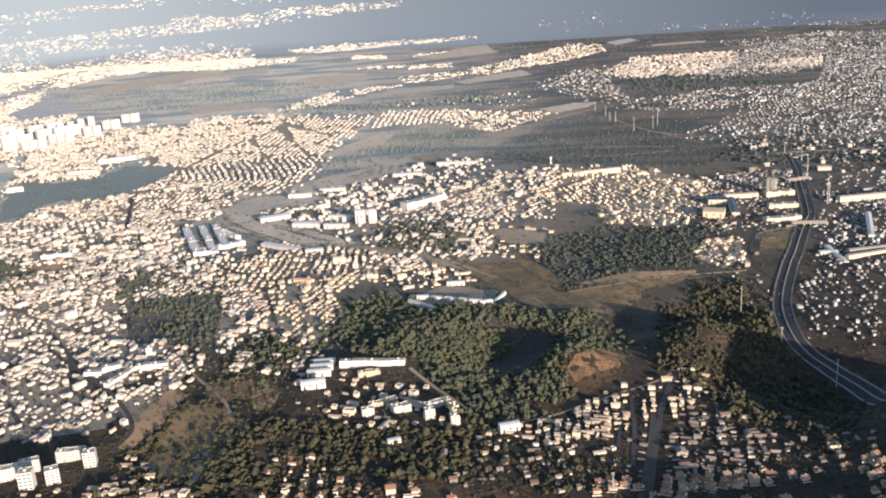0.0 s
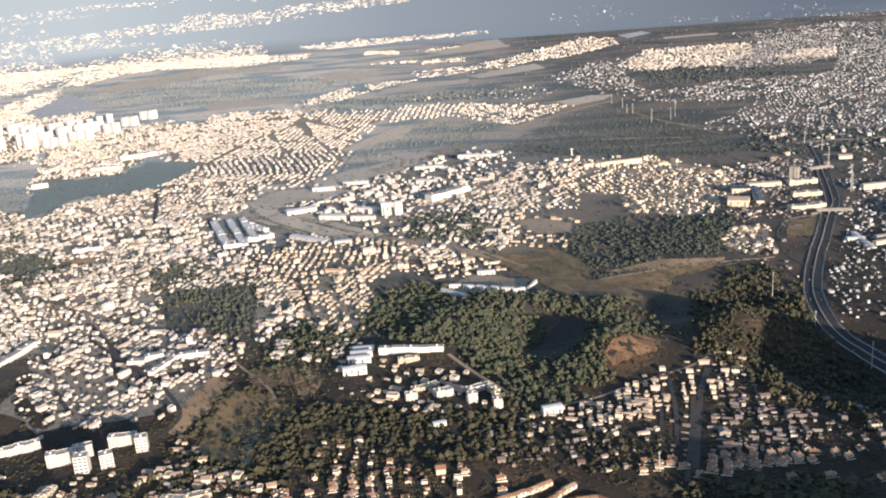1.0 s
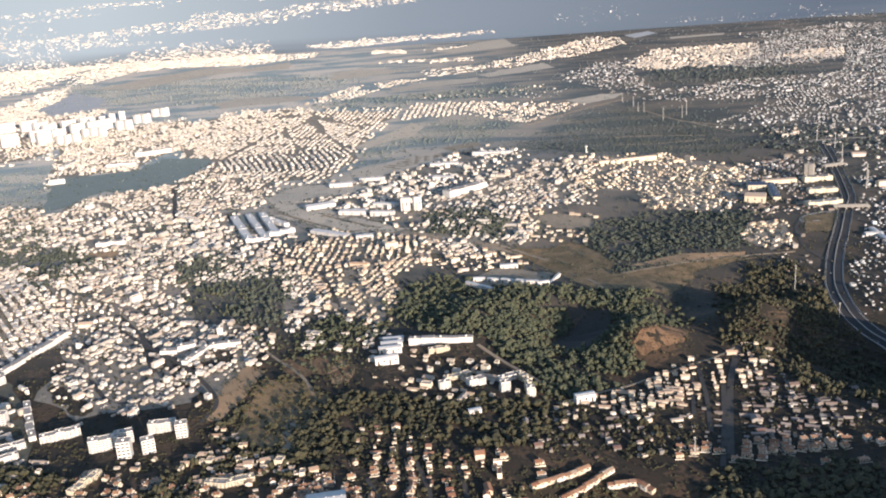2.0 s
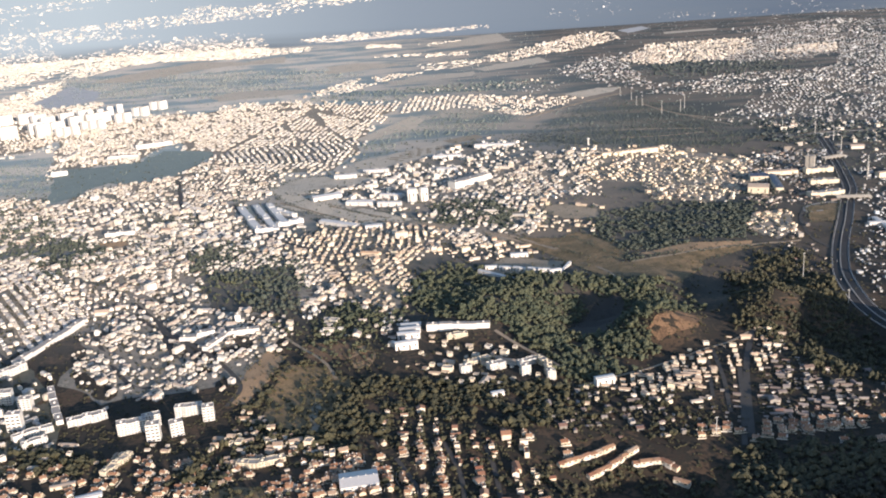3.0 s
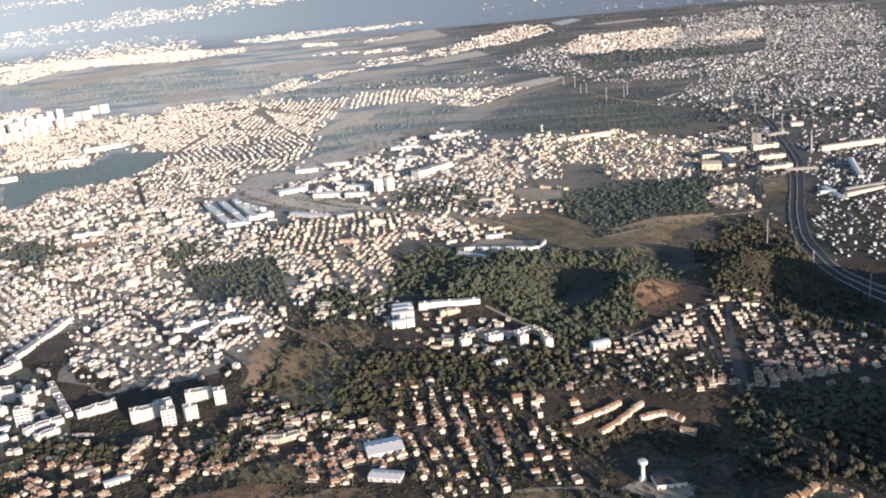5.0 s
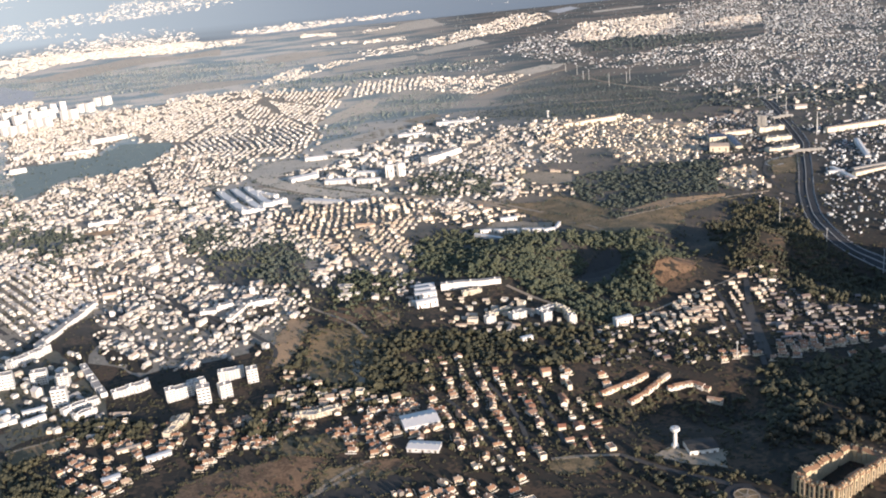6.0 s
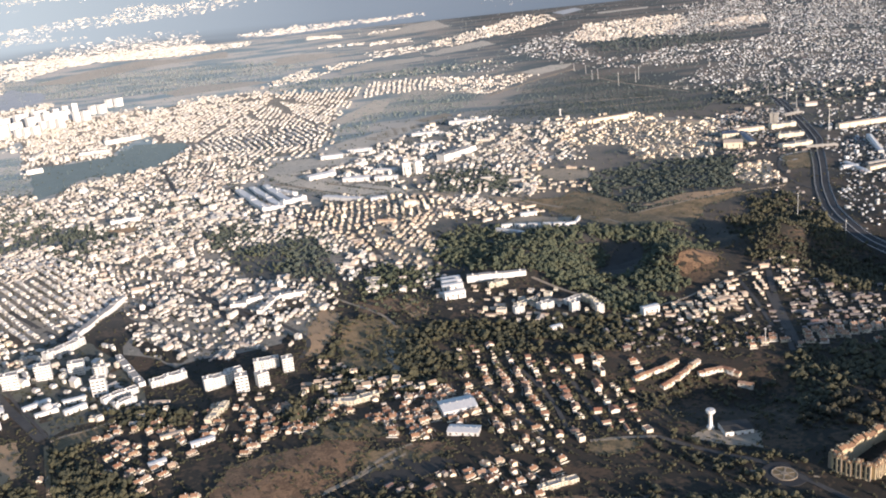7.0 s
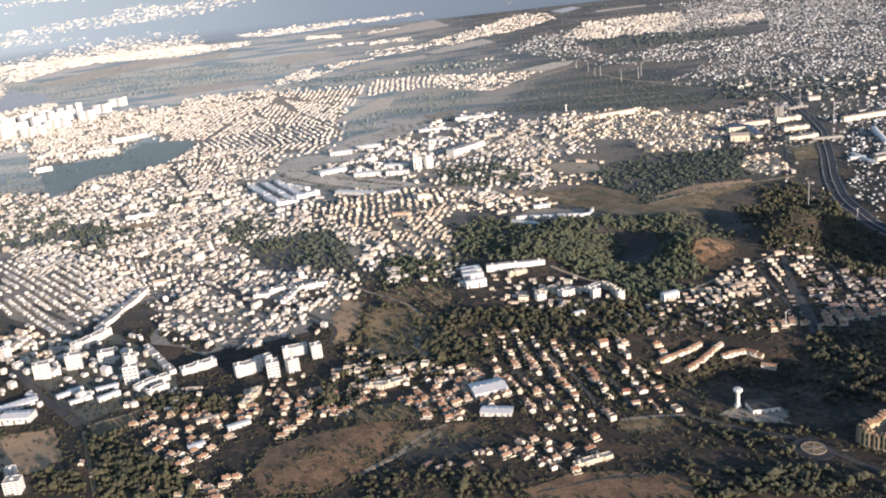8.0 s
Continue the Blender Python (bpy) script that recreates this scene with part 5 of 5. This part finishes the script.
road("street", [(-628, 763), (-544, 635)], 3, "street")
road("lane", [(-58, 878), (-16, 810), (14, 752)], 4, "track")
road("street", [(-514, 1054), (-418, 917), (-364, 852), (-332, 804), (-317, 767), (-324, 736)], 5, "street")
road("lane", [(138, 1101), (242, 1124), (337, 1137), (380, 1142)], 4, "track")
road("lane", [(44, 1152), (94, 1080), (116, 959)], 4, "track")
road("street", [(-406, 1552), (-265, 1403), (-117, 1331), (-7, 1261), (51, 1190)], 6, "track")
road("lane", [(272, 1927), (381, 1944), (484, 1980)], 6, "track")
road("street", [(617, 1870), (781, 1888), (900, 1865)], 9, "concrete")
road("lane", [(486, 2226), (597, 2113)], 7, "track")
road("ramp", [(512, 1316), (483, 1325), (447, 1296), (440, 1270), (464, 1273)], 5, "concrete")
road("ramp", [(447, 1296), (417, 1237), (399, 1156), (404, 1102)], 5, "street")
road("street", [(-655, 1792), (-580, 1523)], 5, "street")
road("street", [(-269, 1164), (-238, 1072), (-233, 1020)], 5, "street")
road("street", [(-492, 997), (-415, 907), (-378, 842)], 5, "street")
road("lane", [(-297, 471), (-261, 494), (-223, 520)], 3, "track")
road("lane", [(-172, 413), (-130, 418), (-63, 410)], 2.5, "street")
road("lane", [(-539, 626), (-519, 637), (-492, 653)], 2.5, "track")
road("green lane", [(-540, 618), (-515, 544), (-500, 499)], 4, "dry_grass")
road("street", [(169, 747), (151, 683), (127, 604)], 4.5, "street")
road("street", [(146, 772), (126, 688)], 3.5, "street")
road("street", [(10, 731), (81, 763), (176, 811), (207, 835)], 3, "track")
road("lane", [(-292, 893), (-237, 812), (-212, 740)], 3, "track")
road("street", [(-493, 1555), (-411, 1375), (-355, 1285), (-289, 1212)], 6, "street")
road("street", [(-665, 1813), (-618, 1658), (-577, 1512)], 7, "street")
road("street", [(-309, 1499), (-227, 1413), (-143, 1353), (-48, 1287), (14, 1227)], 6, "track")
road("street", [(-270, 1175), (-238, 1071), (-218, 994)], 5, "street")
road("street", [(-540, 970), (-484, 872), (-437, 803), (-412, 797)], 5, "street")
road("street", [(-460, 981), (-427, 902), (-407, 861)], 7, "street")
road("street", [(-702, 1003), (-631, 919), (-594, 878)], 6, "street")
road("street", [(-156, 613), (-138, 565), (-124, 512)], 4, "street")
road("street", [(-120, 646), (-104, 583), (-102, 508)], 4, "street")
road("street", [(-82, 625), (-76, 580), (-74, 516)], 4, "street")
road("street", [(158, 805), (148, 730), (132, 656)], 4, "street")
road("lane", [(-134, 419), (-97, 417), (-64, 407)], 2.5, "street")
road("lane", [(-295, 474), (-270, 491), (-241, 520), (-226, 528)], 3, "track")
road("lane", [(280, 2057), (383, 2056), (499, 2028)], 6, "track")
road("lane", [(434, 2379), (470, 2275), (526, 2162), (575, 2047)], 6, "track")
road("lane", [(627, 1864), (717, 1893), (820, 1888), (888, 1891)], 7, "track")
road("lane", [(111, 2295), (217, 2394), (331, 2491), (408, 2544)], 8, "track")
# apartment blocks and large buildings
block(-455.1, 728.4, 26.9, 35.8, 8.0, 9.6, "white")
block(-402.6, 699.3, 19.7, 25.6, 9.0, 14.8, "white")
block(-376.2, 679.8, 9.9, 11.7, 10.0, 21.7, "white")
block(-388.3, 711.5, 21.5, 16.4, 7.0, 14.9, "white")
block(-358.3, 688.6, 25.6, 11.3, 9.0, 18.1, "white")
block(-357.6, 727.5, 7.1, 24.8, 8.0, 12.5, "white")
block(-335.5, 714.6, 12.1, 10.4, 9.0, 18.4, "white")
block(-616.0, 756.9, 14.7, 15.9, 10.0, 20.4, "white")
block(-590.0, 776.7, 14.8, 15.9, 10.0, 20.6, "white")
block(-558.7, 783.0, 9.7, 15.7, 10.0, 17.8, "white")
block(-518.9, 719.2, 6.9, 13.4, 9.0, 23.2, "white")
block(-531.3, 768.6, 2.2, 12.7, 9.0, 16.2, "white")
block(-677.0, 826.4, -22.4, 9.1, 9.0, 17.5, "white")
hall(-576.4, 707.7, 35.3, 25.7, 6.0, 3.9, "white")
hall(-540.9, 708.8, 16.1, 20.2, 6.0, 3.9, "white")
hall(-533.8, 685.9, 36.4, 21.2, 6.0, 4.4, "white")
hall(-560.1, 686.0, 31.3, 21.0, 5.0, 3.2, "white")
block(-495.4, 707.8, 32.6, 30.0, 7.0, 7.6, "white")
block(-487.7, 686.6, 39.3, 22.1, 6.0, 7.5, "white")
block(-591.2, 850.2, 51.4, 49.4, 9.0, 11.5, "white")
block(-577.0, 939.7, 76.7, 125.4, 8.0, 6.7, "white")
block(-500.9, 764.6, -62.5, 90.7, 6.0, 6.2, "white")
hall(-610.4, 662.7, -9.9, 28.5, 16.0, 6.4, "sheet")
hall(-621.2, 695.3, 26.2, 35.1, 12.0, 4.5, "sheet")
block(-568.4, 525.7, -0.0, 12.6, 10.0, 14.6, "white")
block(-579.2, 551.1, 4.4, 7.7, 8.0, 10.4, "white")
block(-279.6, 619.7, -7.7, 19.3, 7.0, 6.2, "cream")
block(-260.7, 621.9, 18.5, 22.9, 7.0, 6.2, "cream")
block(-393.7, 632.3, 69.2, 35.3, 6.0, 5.2, "cream")
hall(-429.9, 606.5, 17.7, 19.6, 5.0, 2.9, "cream")
hall(-183.7, 575.5, 9.3, 29.8, 22.0, 3.8, "sheet")
hall(-183.2, 533.5, -20.1, 25.9, 12.0, 3.2, "sheet")
hall(-400.2, 584.9, 21.4, 20.1, 6.0, 3.4, "sheet")
hall(-432.0, 555.8, 24.7, 14.2, 6.0, 3.3, "sheet")
block(-127.2, 443.6, 13.7, 30.5, 5.0, 4.0, "cream")
hall(-154.8, 840.3, 14.9, 24.7, 9.0, 8.6, "white")
hall(-153.1, 874.3, 5.5, 24.8, 9.0, 6.1, "white")
hall(-152.5, 891.2, 5.5, 23.8, 9.0, 5.5, "white")
hall(-151.7, 908.1, 2.8, 22.8, 8.0, 4.2, "white")
block(-98.2, 890.4, -5.2, 70.5, 7.0, 8.3, "white")
block(-100.1, 869.3, 8.2, 22.9, 6.0, 6.1, "cream")
block(-93.5, 772.1, 17.3, 11.2, 6.0, 10.1, "white")
block(-81.2, 800.5, 29.7, 29.0, 6.0, 5.8, "cream")
block(-63.0, 782.7, 28.2, 17.8, 8.0, 8.9, "white")
block(-35.1, 762.8, 13.8, 9.3, 6.0, 12.6, "white")
block(-31.8, 789.1, 23.2, 18.7, 6.0, 6.4, "white")
block(-15.6, 785.4, -64.7, 22.2, 6.0, 7.8, "cream")
block(-12.2, 758.5, -80.6, 21.6, 6.0, 8.9, "cream")
block(-11.9, 749.4, 6.9, 7.6, 6.0, 12.5, "white")
hall(36.7, 733.4, 14.1, 18.6, 8.0, 8.1, "white")
hall(-66.0, 715.5, 16.5, 11.8, 6.0, 3.6, "white")
hall(-48.9, 1100.9, -4.2, 15.4, 6.0, 4.9, "white")
hall(-30.4, 1093.4, -18.4, 15.7, 6.0, 4.8, "white")
hall(-12.8, 1082.7, -27.4, 16.3, 6.0, 4.8, "white")
hall(5.2, 1068.2, -27.8, 16.0, 6.0, 4.8, "white")
hall(17.7, 1060.2, -14.0, 15.0, 6.0, 4.7, "white")
hall(30.7, 1056.4, 14.3, 16.2, 6.0, 4.7, "white")
hall(-43.7, 1063.0, -45.1, 62.9, 5.0, 3.2, "sheet")
hall(-6.0, 1164.1, 2.1, 24.6, 8.0, 5.1, "white")
hall(48.0, 1088.0, 64.9, 44.0, 3.5, 2.4, "white")
block(-440.1, 1439.7, -68.8, 175.9, 12.0, 8.6, "pale")
block(-415.1, 1448.2, -69.1, 187.3, 11.0, 8.6, "pale")
block(-396.4, 1460.9, -69.6, 161.8, 11.0, 8.6, "pale")
block(-399.9, 1358.2, 11.7, 29.0, 8.0, 8.7, "pale")
block(-364.7, 1397.9, 32.1, 45.0, 12.0, 8.8, "pale")
block(-384.8, 1474.8, -52.3, 65.9, 10.0, 7.4, "pale")
hall(-280.8, 1377.9, -35.2, 77.0, 14.0, 4.9, "sheet")
hall(-221.5, 1338.1, 5.5, 27.2, 12.0, 4.7, "sheet")
hall(-202.3, 1468.7, -13.3, 41.6, 10.0, 8.2, "sheet")
hall(-202.5, 1529.6, -18.9, 41.2, 12.0, 7.4, "sheet")
hall(-163.0, 1491.1, -9.1, 14.1, 14.0, 22.6, "white")
hall(-143.0, 1492.3, 16.0, 12.6, 14.0, 22.6, "white")
hall(-254.9, 1496.3, -13.4, 49.5, 18.0, 7.3, "sheet")
hall(-321.9, 1553.9, 24.3, 54.3, 22.0, 6.4, "sheet")
hall(-302.9, 1729.6, 1.7, 45.2, 14.0, 7.1, "sheet")
block(-57.9, 1607.8, 41.5, 93.1, 20.0, 15.1, "white")
hall(-99.2, 1726.3, -11.1, 40.6, 14.0, 7.0, "sheet")
hall(-244.3, 1770.7, -0.6, 52.2, 12.0, 6.0, "sheet")
hall(9.4, 1936.6, -8.3, 89.5, 14.0, 7.8, "sheet")
hall(-96.8, 1863.7, -1.8, 61.4, 16.0, 6.3, "sheet")
hall(266.2, 1734.0, 11.5, 119.7, 12.0, 7.1, "cream")
hall(416.3, 1417.4, -21.5, 32.6, 30.0, 10.4, "cream")
hall(444.5, 1499.9, -11.5, 29.8, 28.0, 8.7, "dark_sheet")
hall(458.6, 1455.8, -102.1, 102.6, 12.0, 7.8, "dark_sheet")
hall(492.4, 1527.0, 0.6, 59.2, 14.0, 6.7, "cream")
block(507.3, 1367.0, 7.8, 57.8, 14.0, 9.3, "cream")
block(539.4, 1453.4, -2.9, 47.4, 14.0, 9.8, "cream")
block(557.6, 1521.7, 1.8, 49.0, 14.0, 10.2, "cream")
block(551.6, 1543.3, -31.1, 15.1, 12.0, 34.4, "dull")
hall(694.6, 1462.9, 7.3, 128.3, 12.0, 9.0, "cream")
hall(553.7, 1168.0, 15.3, 71.5, 8.0, 3.7, "cream")
hall(565.6, 1190.8, 10.4, 69.2, 8.0, 3.8, "dull")
hall(615.7, 1306.0, -112.1, 131.3, 8.0, 5.4, "white")
hall(506.9, 1189.7, -3.8, 23.7, 10.0, 4.7, "white")
hall(513.1, 1178.5, -93.9, 76.9, 7.0, 3.9, "white")
block(-1166.7, 2453.2, 49.6, 18.0, 14.0, 29.3, "white")
block(-1141.9, 2447.7, 53.4, 18.8, 14.0, 32.7, "white")
block(-1117.1, 2443.2, 53.1, 18.9, 14.0, 35.7, "white")
block(-1120.5, 2524.1, 51.5, 19.3, 14.0, 30.7, "white")
block(-1095.1, 2518.5, 54.7, 20.2, 14.0, 33.8, "white")
block(-1069.2, 2513.7, 50.9, 19.4, 14.0, 36.8, "white")
block(-1045.1, 2593.2, 52.5, 20.7, 14.0, 34.9, "white")
block(-1019.1, 2588.6, 52.2, 20.8, 14.0, 38.0, "white")
block(-1020.5, 2680.2, 56.6, 23.0, 14.0, 32.9, "white")
block(-993.4, 2674.2, 56.3, 23.1, 14.0, 36.1, "white")
block(-995.0, 2776.6, 57.2, 24.5, 14.0, 30.9, "white")
block(-967.0, 2770.5, 56.9, 24.6, 14.0, 34.1, "white")
block(-1225.0, 2634.5, 41.2, 16.2, 14.0, 31.4, "white")
block(-1181.1, 2588.3, 36.3, 15.6, 14.0, 37.6, "white")
block(-1165.0, 2620.3, 35.7, 15.8, 14.0, 37.0, "white")
block(-1149.0, 2652.7, 40.0, 16.5, 14.0, 36.3, "white")
block(-1132.0, 2686.1, 39.3, 16.8, 14.0, 35.6, "white")
block(-1115.3, 2722.3, 38.5, 17.0, 14.0, 35.0, "white")
block(-1097.9, 2758.5, 37.8, 17.3, 14.0, 34.3, "white")
block(-878.2, 2114.4, 4.4, 71.1, 16.0, 11.8, "white")
block(-971.3, 1955.3, 25.7, 34.4, 18.0, 14.0, "white")
block(-1027.6, 2168.3, 89.7, 106.9, 12.0, 9.1, "white")
block(-840.7, 2237.2, 26.9, 89.8, 16.0, 13.8, "white")
block(-643.7, 1390.6, 9.8, 47.9, 12.0, 8.2, "white")
block(-368.8, 891.1, 71.6, 46.8, 7.0, 6.2, "white")
block(-342.5, 915.0, 10.3, 34.3, 8.0, 8.6, "white")
block(-387.9, 917.0, 27.2, 20.0, 9.0, 8.6, "white")
block(-404.8, 908.7, 1.0, 19.0, 9.0, 6.5, "white")
block(-358.6, 957.3, 9.4, 6.6, 8.0, 13.3, "white")
block(-1215.1, 2464.2, 45.5, 36.8, 16.0, 46.2, "white")
block(-1187.2, 2496.8, 46.8, 38.0, 16.0, 43.3, "white")
block(-1157.1, 2558.2, 47.3, 39.6, 16.0, 43.7, "white")
block(-1121.7, 2591.9, 46.3, 40.3, 16.0, 40.6, "white")
block(-1256.4, 2598.5, 49.6, 40.0, 16.0, 37.8, "white")
block(-1220.0, 2648.4, 50.1, 41.6, 16.0, 38.0, "white")
block(-1179.2, 2684.1, 50.8, 43.0, 16.0, 36.5, "white")
block(-1095.5, 2630.2, 47.3, 41.6, 16.0, 37.6, "white")
block(-1303.9, 2648.3, 51.1, 41.0, 16.0, 36.6, "white")
block(-1374, 2426, 38, 44, 16.0, 44, "white")
block(-1310, 2459, 40, 46, 16.0, 46, "white")
block(-1250, 2505, 42, 44, 16.0, 42, "white")
block(-1412, 2660, 44, 46, 16.0, 40, "white")
block(-1352, 2674, 46, 44, 16.0, 40, "white")
block(-1440, 2395, 38, 44, 16.0, 42, "white")
# cars on the highway
car(453.1, 1153.2, 62, 0)
car(481.0, 1189.4, 64, 1)
car(405.8, 1068.2, 60, 2)
car(387.5, 1041.1, 242, 0)
car(442.7, 1117.8, 62, 1)
car(502.9, 1249.1, 64, 2)
car(521.5, 1270.4, 60, 0)
car(567.9, 1408.4, 242, 1)
car(578.2, 1451.7, 62, 2)
car(605.0, 1522.8, 64, 0)
car(346.6, 903.1, 60, 1)
car(352.8, 874.4, 242, 2)
car(364.6, 977.1, 62, 0)
car(361.0, 851.4, 64, 1)
car(440.5, 1132.3, 60, 2)
car(464.9, 1149.5, 242, 0)
# masts
mast(676.4, 1703.8, 27.9)
mast(608.2, 1443.3, 42.2)
mast(338.5, 896.7, 19.8)
mast(365.7, 819.7, 29.5)
mast(418.6, 2446.7, 26.3)
mast(428.6, 2355.5, 28.7)
mast(400.3, 2509.7, 23.5)
mast(453.2, 2242.2, 33.7)
mast(414.6, 2362.2, 25.5)
mast(638.5, 1915.4, 27.5)
mast(696.3, 1880.7, 24.7)
mast(699.8, 1795.8, 31.8)
mast(327.0, 997.0, 34.4)
mast(619.5, 1463.5, 27.3)
mast(110.1, 624.3, 16.3)
mast(522.5, 2287.0, 35.6)
mast(503.2, 2252.6, 31.9)
water_tower(5.6, 494.0, 17.0)
depot(23.1, 487.1, -1.4, 22.4, 16.0, 4.3, "dark_sheet")
roundabout(28.0, 416.1, 8.0)
court_block((60.5, 411.0), (78.0, 393.0), (112.0, 438.0), 10.5)
overpass((511.5, 1338.5), (563.1, 1329.8), 4.0)
overpass((605.1, 1615.5), (650.9, 1630.9), 4.0)
water_tower(200.1, 1833.3, 15.0)
terrace_row((-26, 590), (23, 616), 9, "sunlit terrace of cream houses with orange tiled roofs")
terrace_row((-4, 580), (41, 611), 9, "long terrace of orange-roofed houses below another terrace")
terrace_row((34, 593), (56, 594), 4, "short terrace of white houses with tiled roofs")
terrace_row((57, 594), (68, 582), 3, "end terrace of pale houses beside a dark hollow")
terrace_row((62, 573), (73, 566), 2, "pair of pale houses at the end of a terrace")

# ---- towns and woods over the plan ----
for row in DISTRICTS:
    build_district(*row)
for row in WOODS:
    build_wood(*row)
build_scrub()


# ---- single houses near the camera ----
def house_kinds():
    made = []
    for i, (l, d, h, p) in enumerate(((5.6, 4.6, 1.9, 1.2), (5.0, 5.2, 2.6, 1.3), (7.0, 4.2, 1.8, 1.1), (4.6, 4.6, 2.9, 1.1), (6.0, 5.2, 2.1, 1.4))):
        ob = thing("house", 0, 0, 0, "small cream house with a tiled gable roof among gardens", "house", "village houses", 0)
        v, f, m = house_form(l, d, h, p)
        part("wall", mesh_of("wall", v[:10], f[m == 0], ["house_wall"]), ob)
        cover = part("roof", mesh_of("roof", v[10:], f[m == 1] - 10, ["house_roof"]), ob, "orange-brown clay tile roof")
        part("chimney", box(.8, 1.3, .5, 1.0, h + .3, h + p + .8, "white"), cover)
        for u in (-l * .3, l * .3):
            part("window", box(-.42, .42, -.05, .03, -.42, .42, "glass"), ob, "", pose(u, -d / 2 - .02, h * .6))
        part("door", box(-.42, .42, -d / 2 - .06, -d / 2 - .005, 0, 1.6, "door"), ob)
        part("annex", box(l * .5 + .02, l * .5 + 1.8, -d * .3, d * .35, -1, h * .7, "house_wall"), ob)
        part("garden_wall", box(-l * .8, l * .8, -d / 2 - 2.6, -d / 2 - 2.4, -1, .7, "house_wall"), ob)
        made.append(ob)
    return made


LABEL_OF = {"red": "small house with white walls and a red tiled gable roof", "warm": "cream house with an orange tiled roof on a sunlit street",
            "dull": "plain pale house with a brown roof among shaded gardens"}
kinds = house_kinds()
spare = list(kinds)
for i, (x, y, turn, style) in enumerate(near_houses):
    at = pose(x, y, float(height(x, y)), 0, 0, math.degrees(turn))
    if spare:
        ob = spare.pop()
        ob.matrix_basis = at
    else:
        ob = copy_thing(kinds[(i * 7) % 5], at)
    tagged(ob, LABEL_OF[style])


# ---- single trees near the camera ----
def tree_kinds():
    made = []
    for i in range(6):
        ob = thing("tree", 0, 0, 0, "broad dark green tree with an uneven crown on a slope", "tree", "near trees", 0)
        v, f = clump(40 + i, 16, 1.05)
        part("crown", mesh_of("crown", v, f, ["crown"]), ob)
        trunk = lathe([(.055, -.08), (.04, .25), (.028, .5), (.012, .75)], "bark", 7)
        part("trunk", trunk, ob)
        part("limb", lathe([(.022, 0), (.012, .18), (.004, .34)], "bark", 5), ob, "", pose(0, 0, .22, 38, 0, 20 * i))
        made.append(ob)
    return made


tkinds = tree_kinds()
spare = list(tkinds)
for i, (x, y, s) in enumerate(near_trees):
    at = pose(x, y, float(height(x, y)), 0, 0, i * 77 % 360)
    if spare:
        ob = spare.pop()
    else:
        ob = copy_thing(tkinds[i % 6], at)
    ob.matrix_basis = at @ Matrix.Diagonal((s, s, s * 1.05, 1))
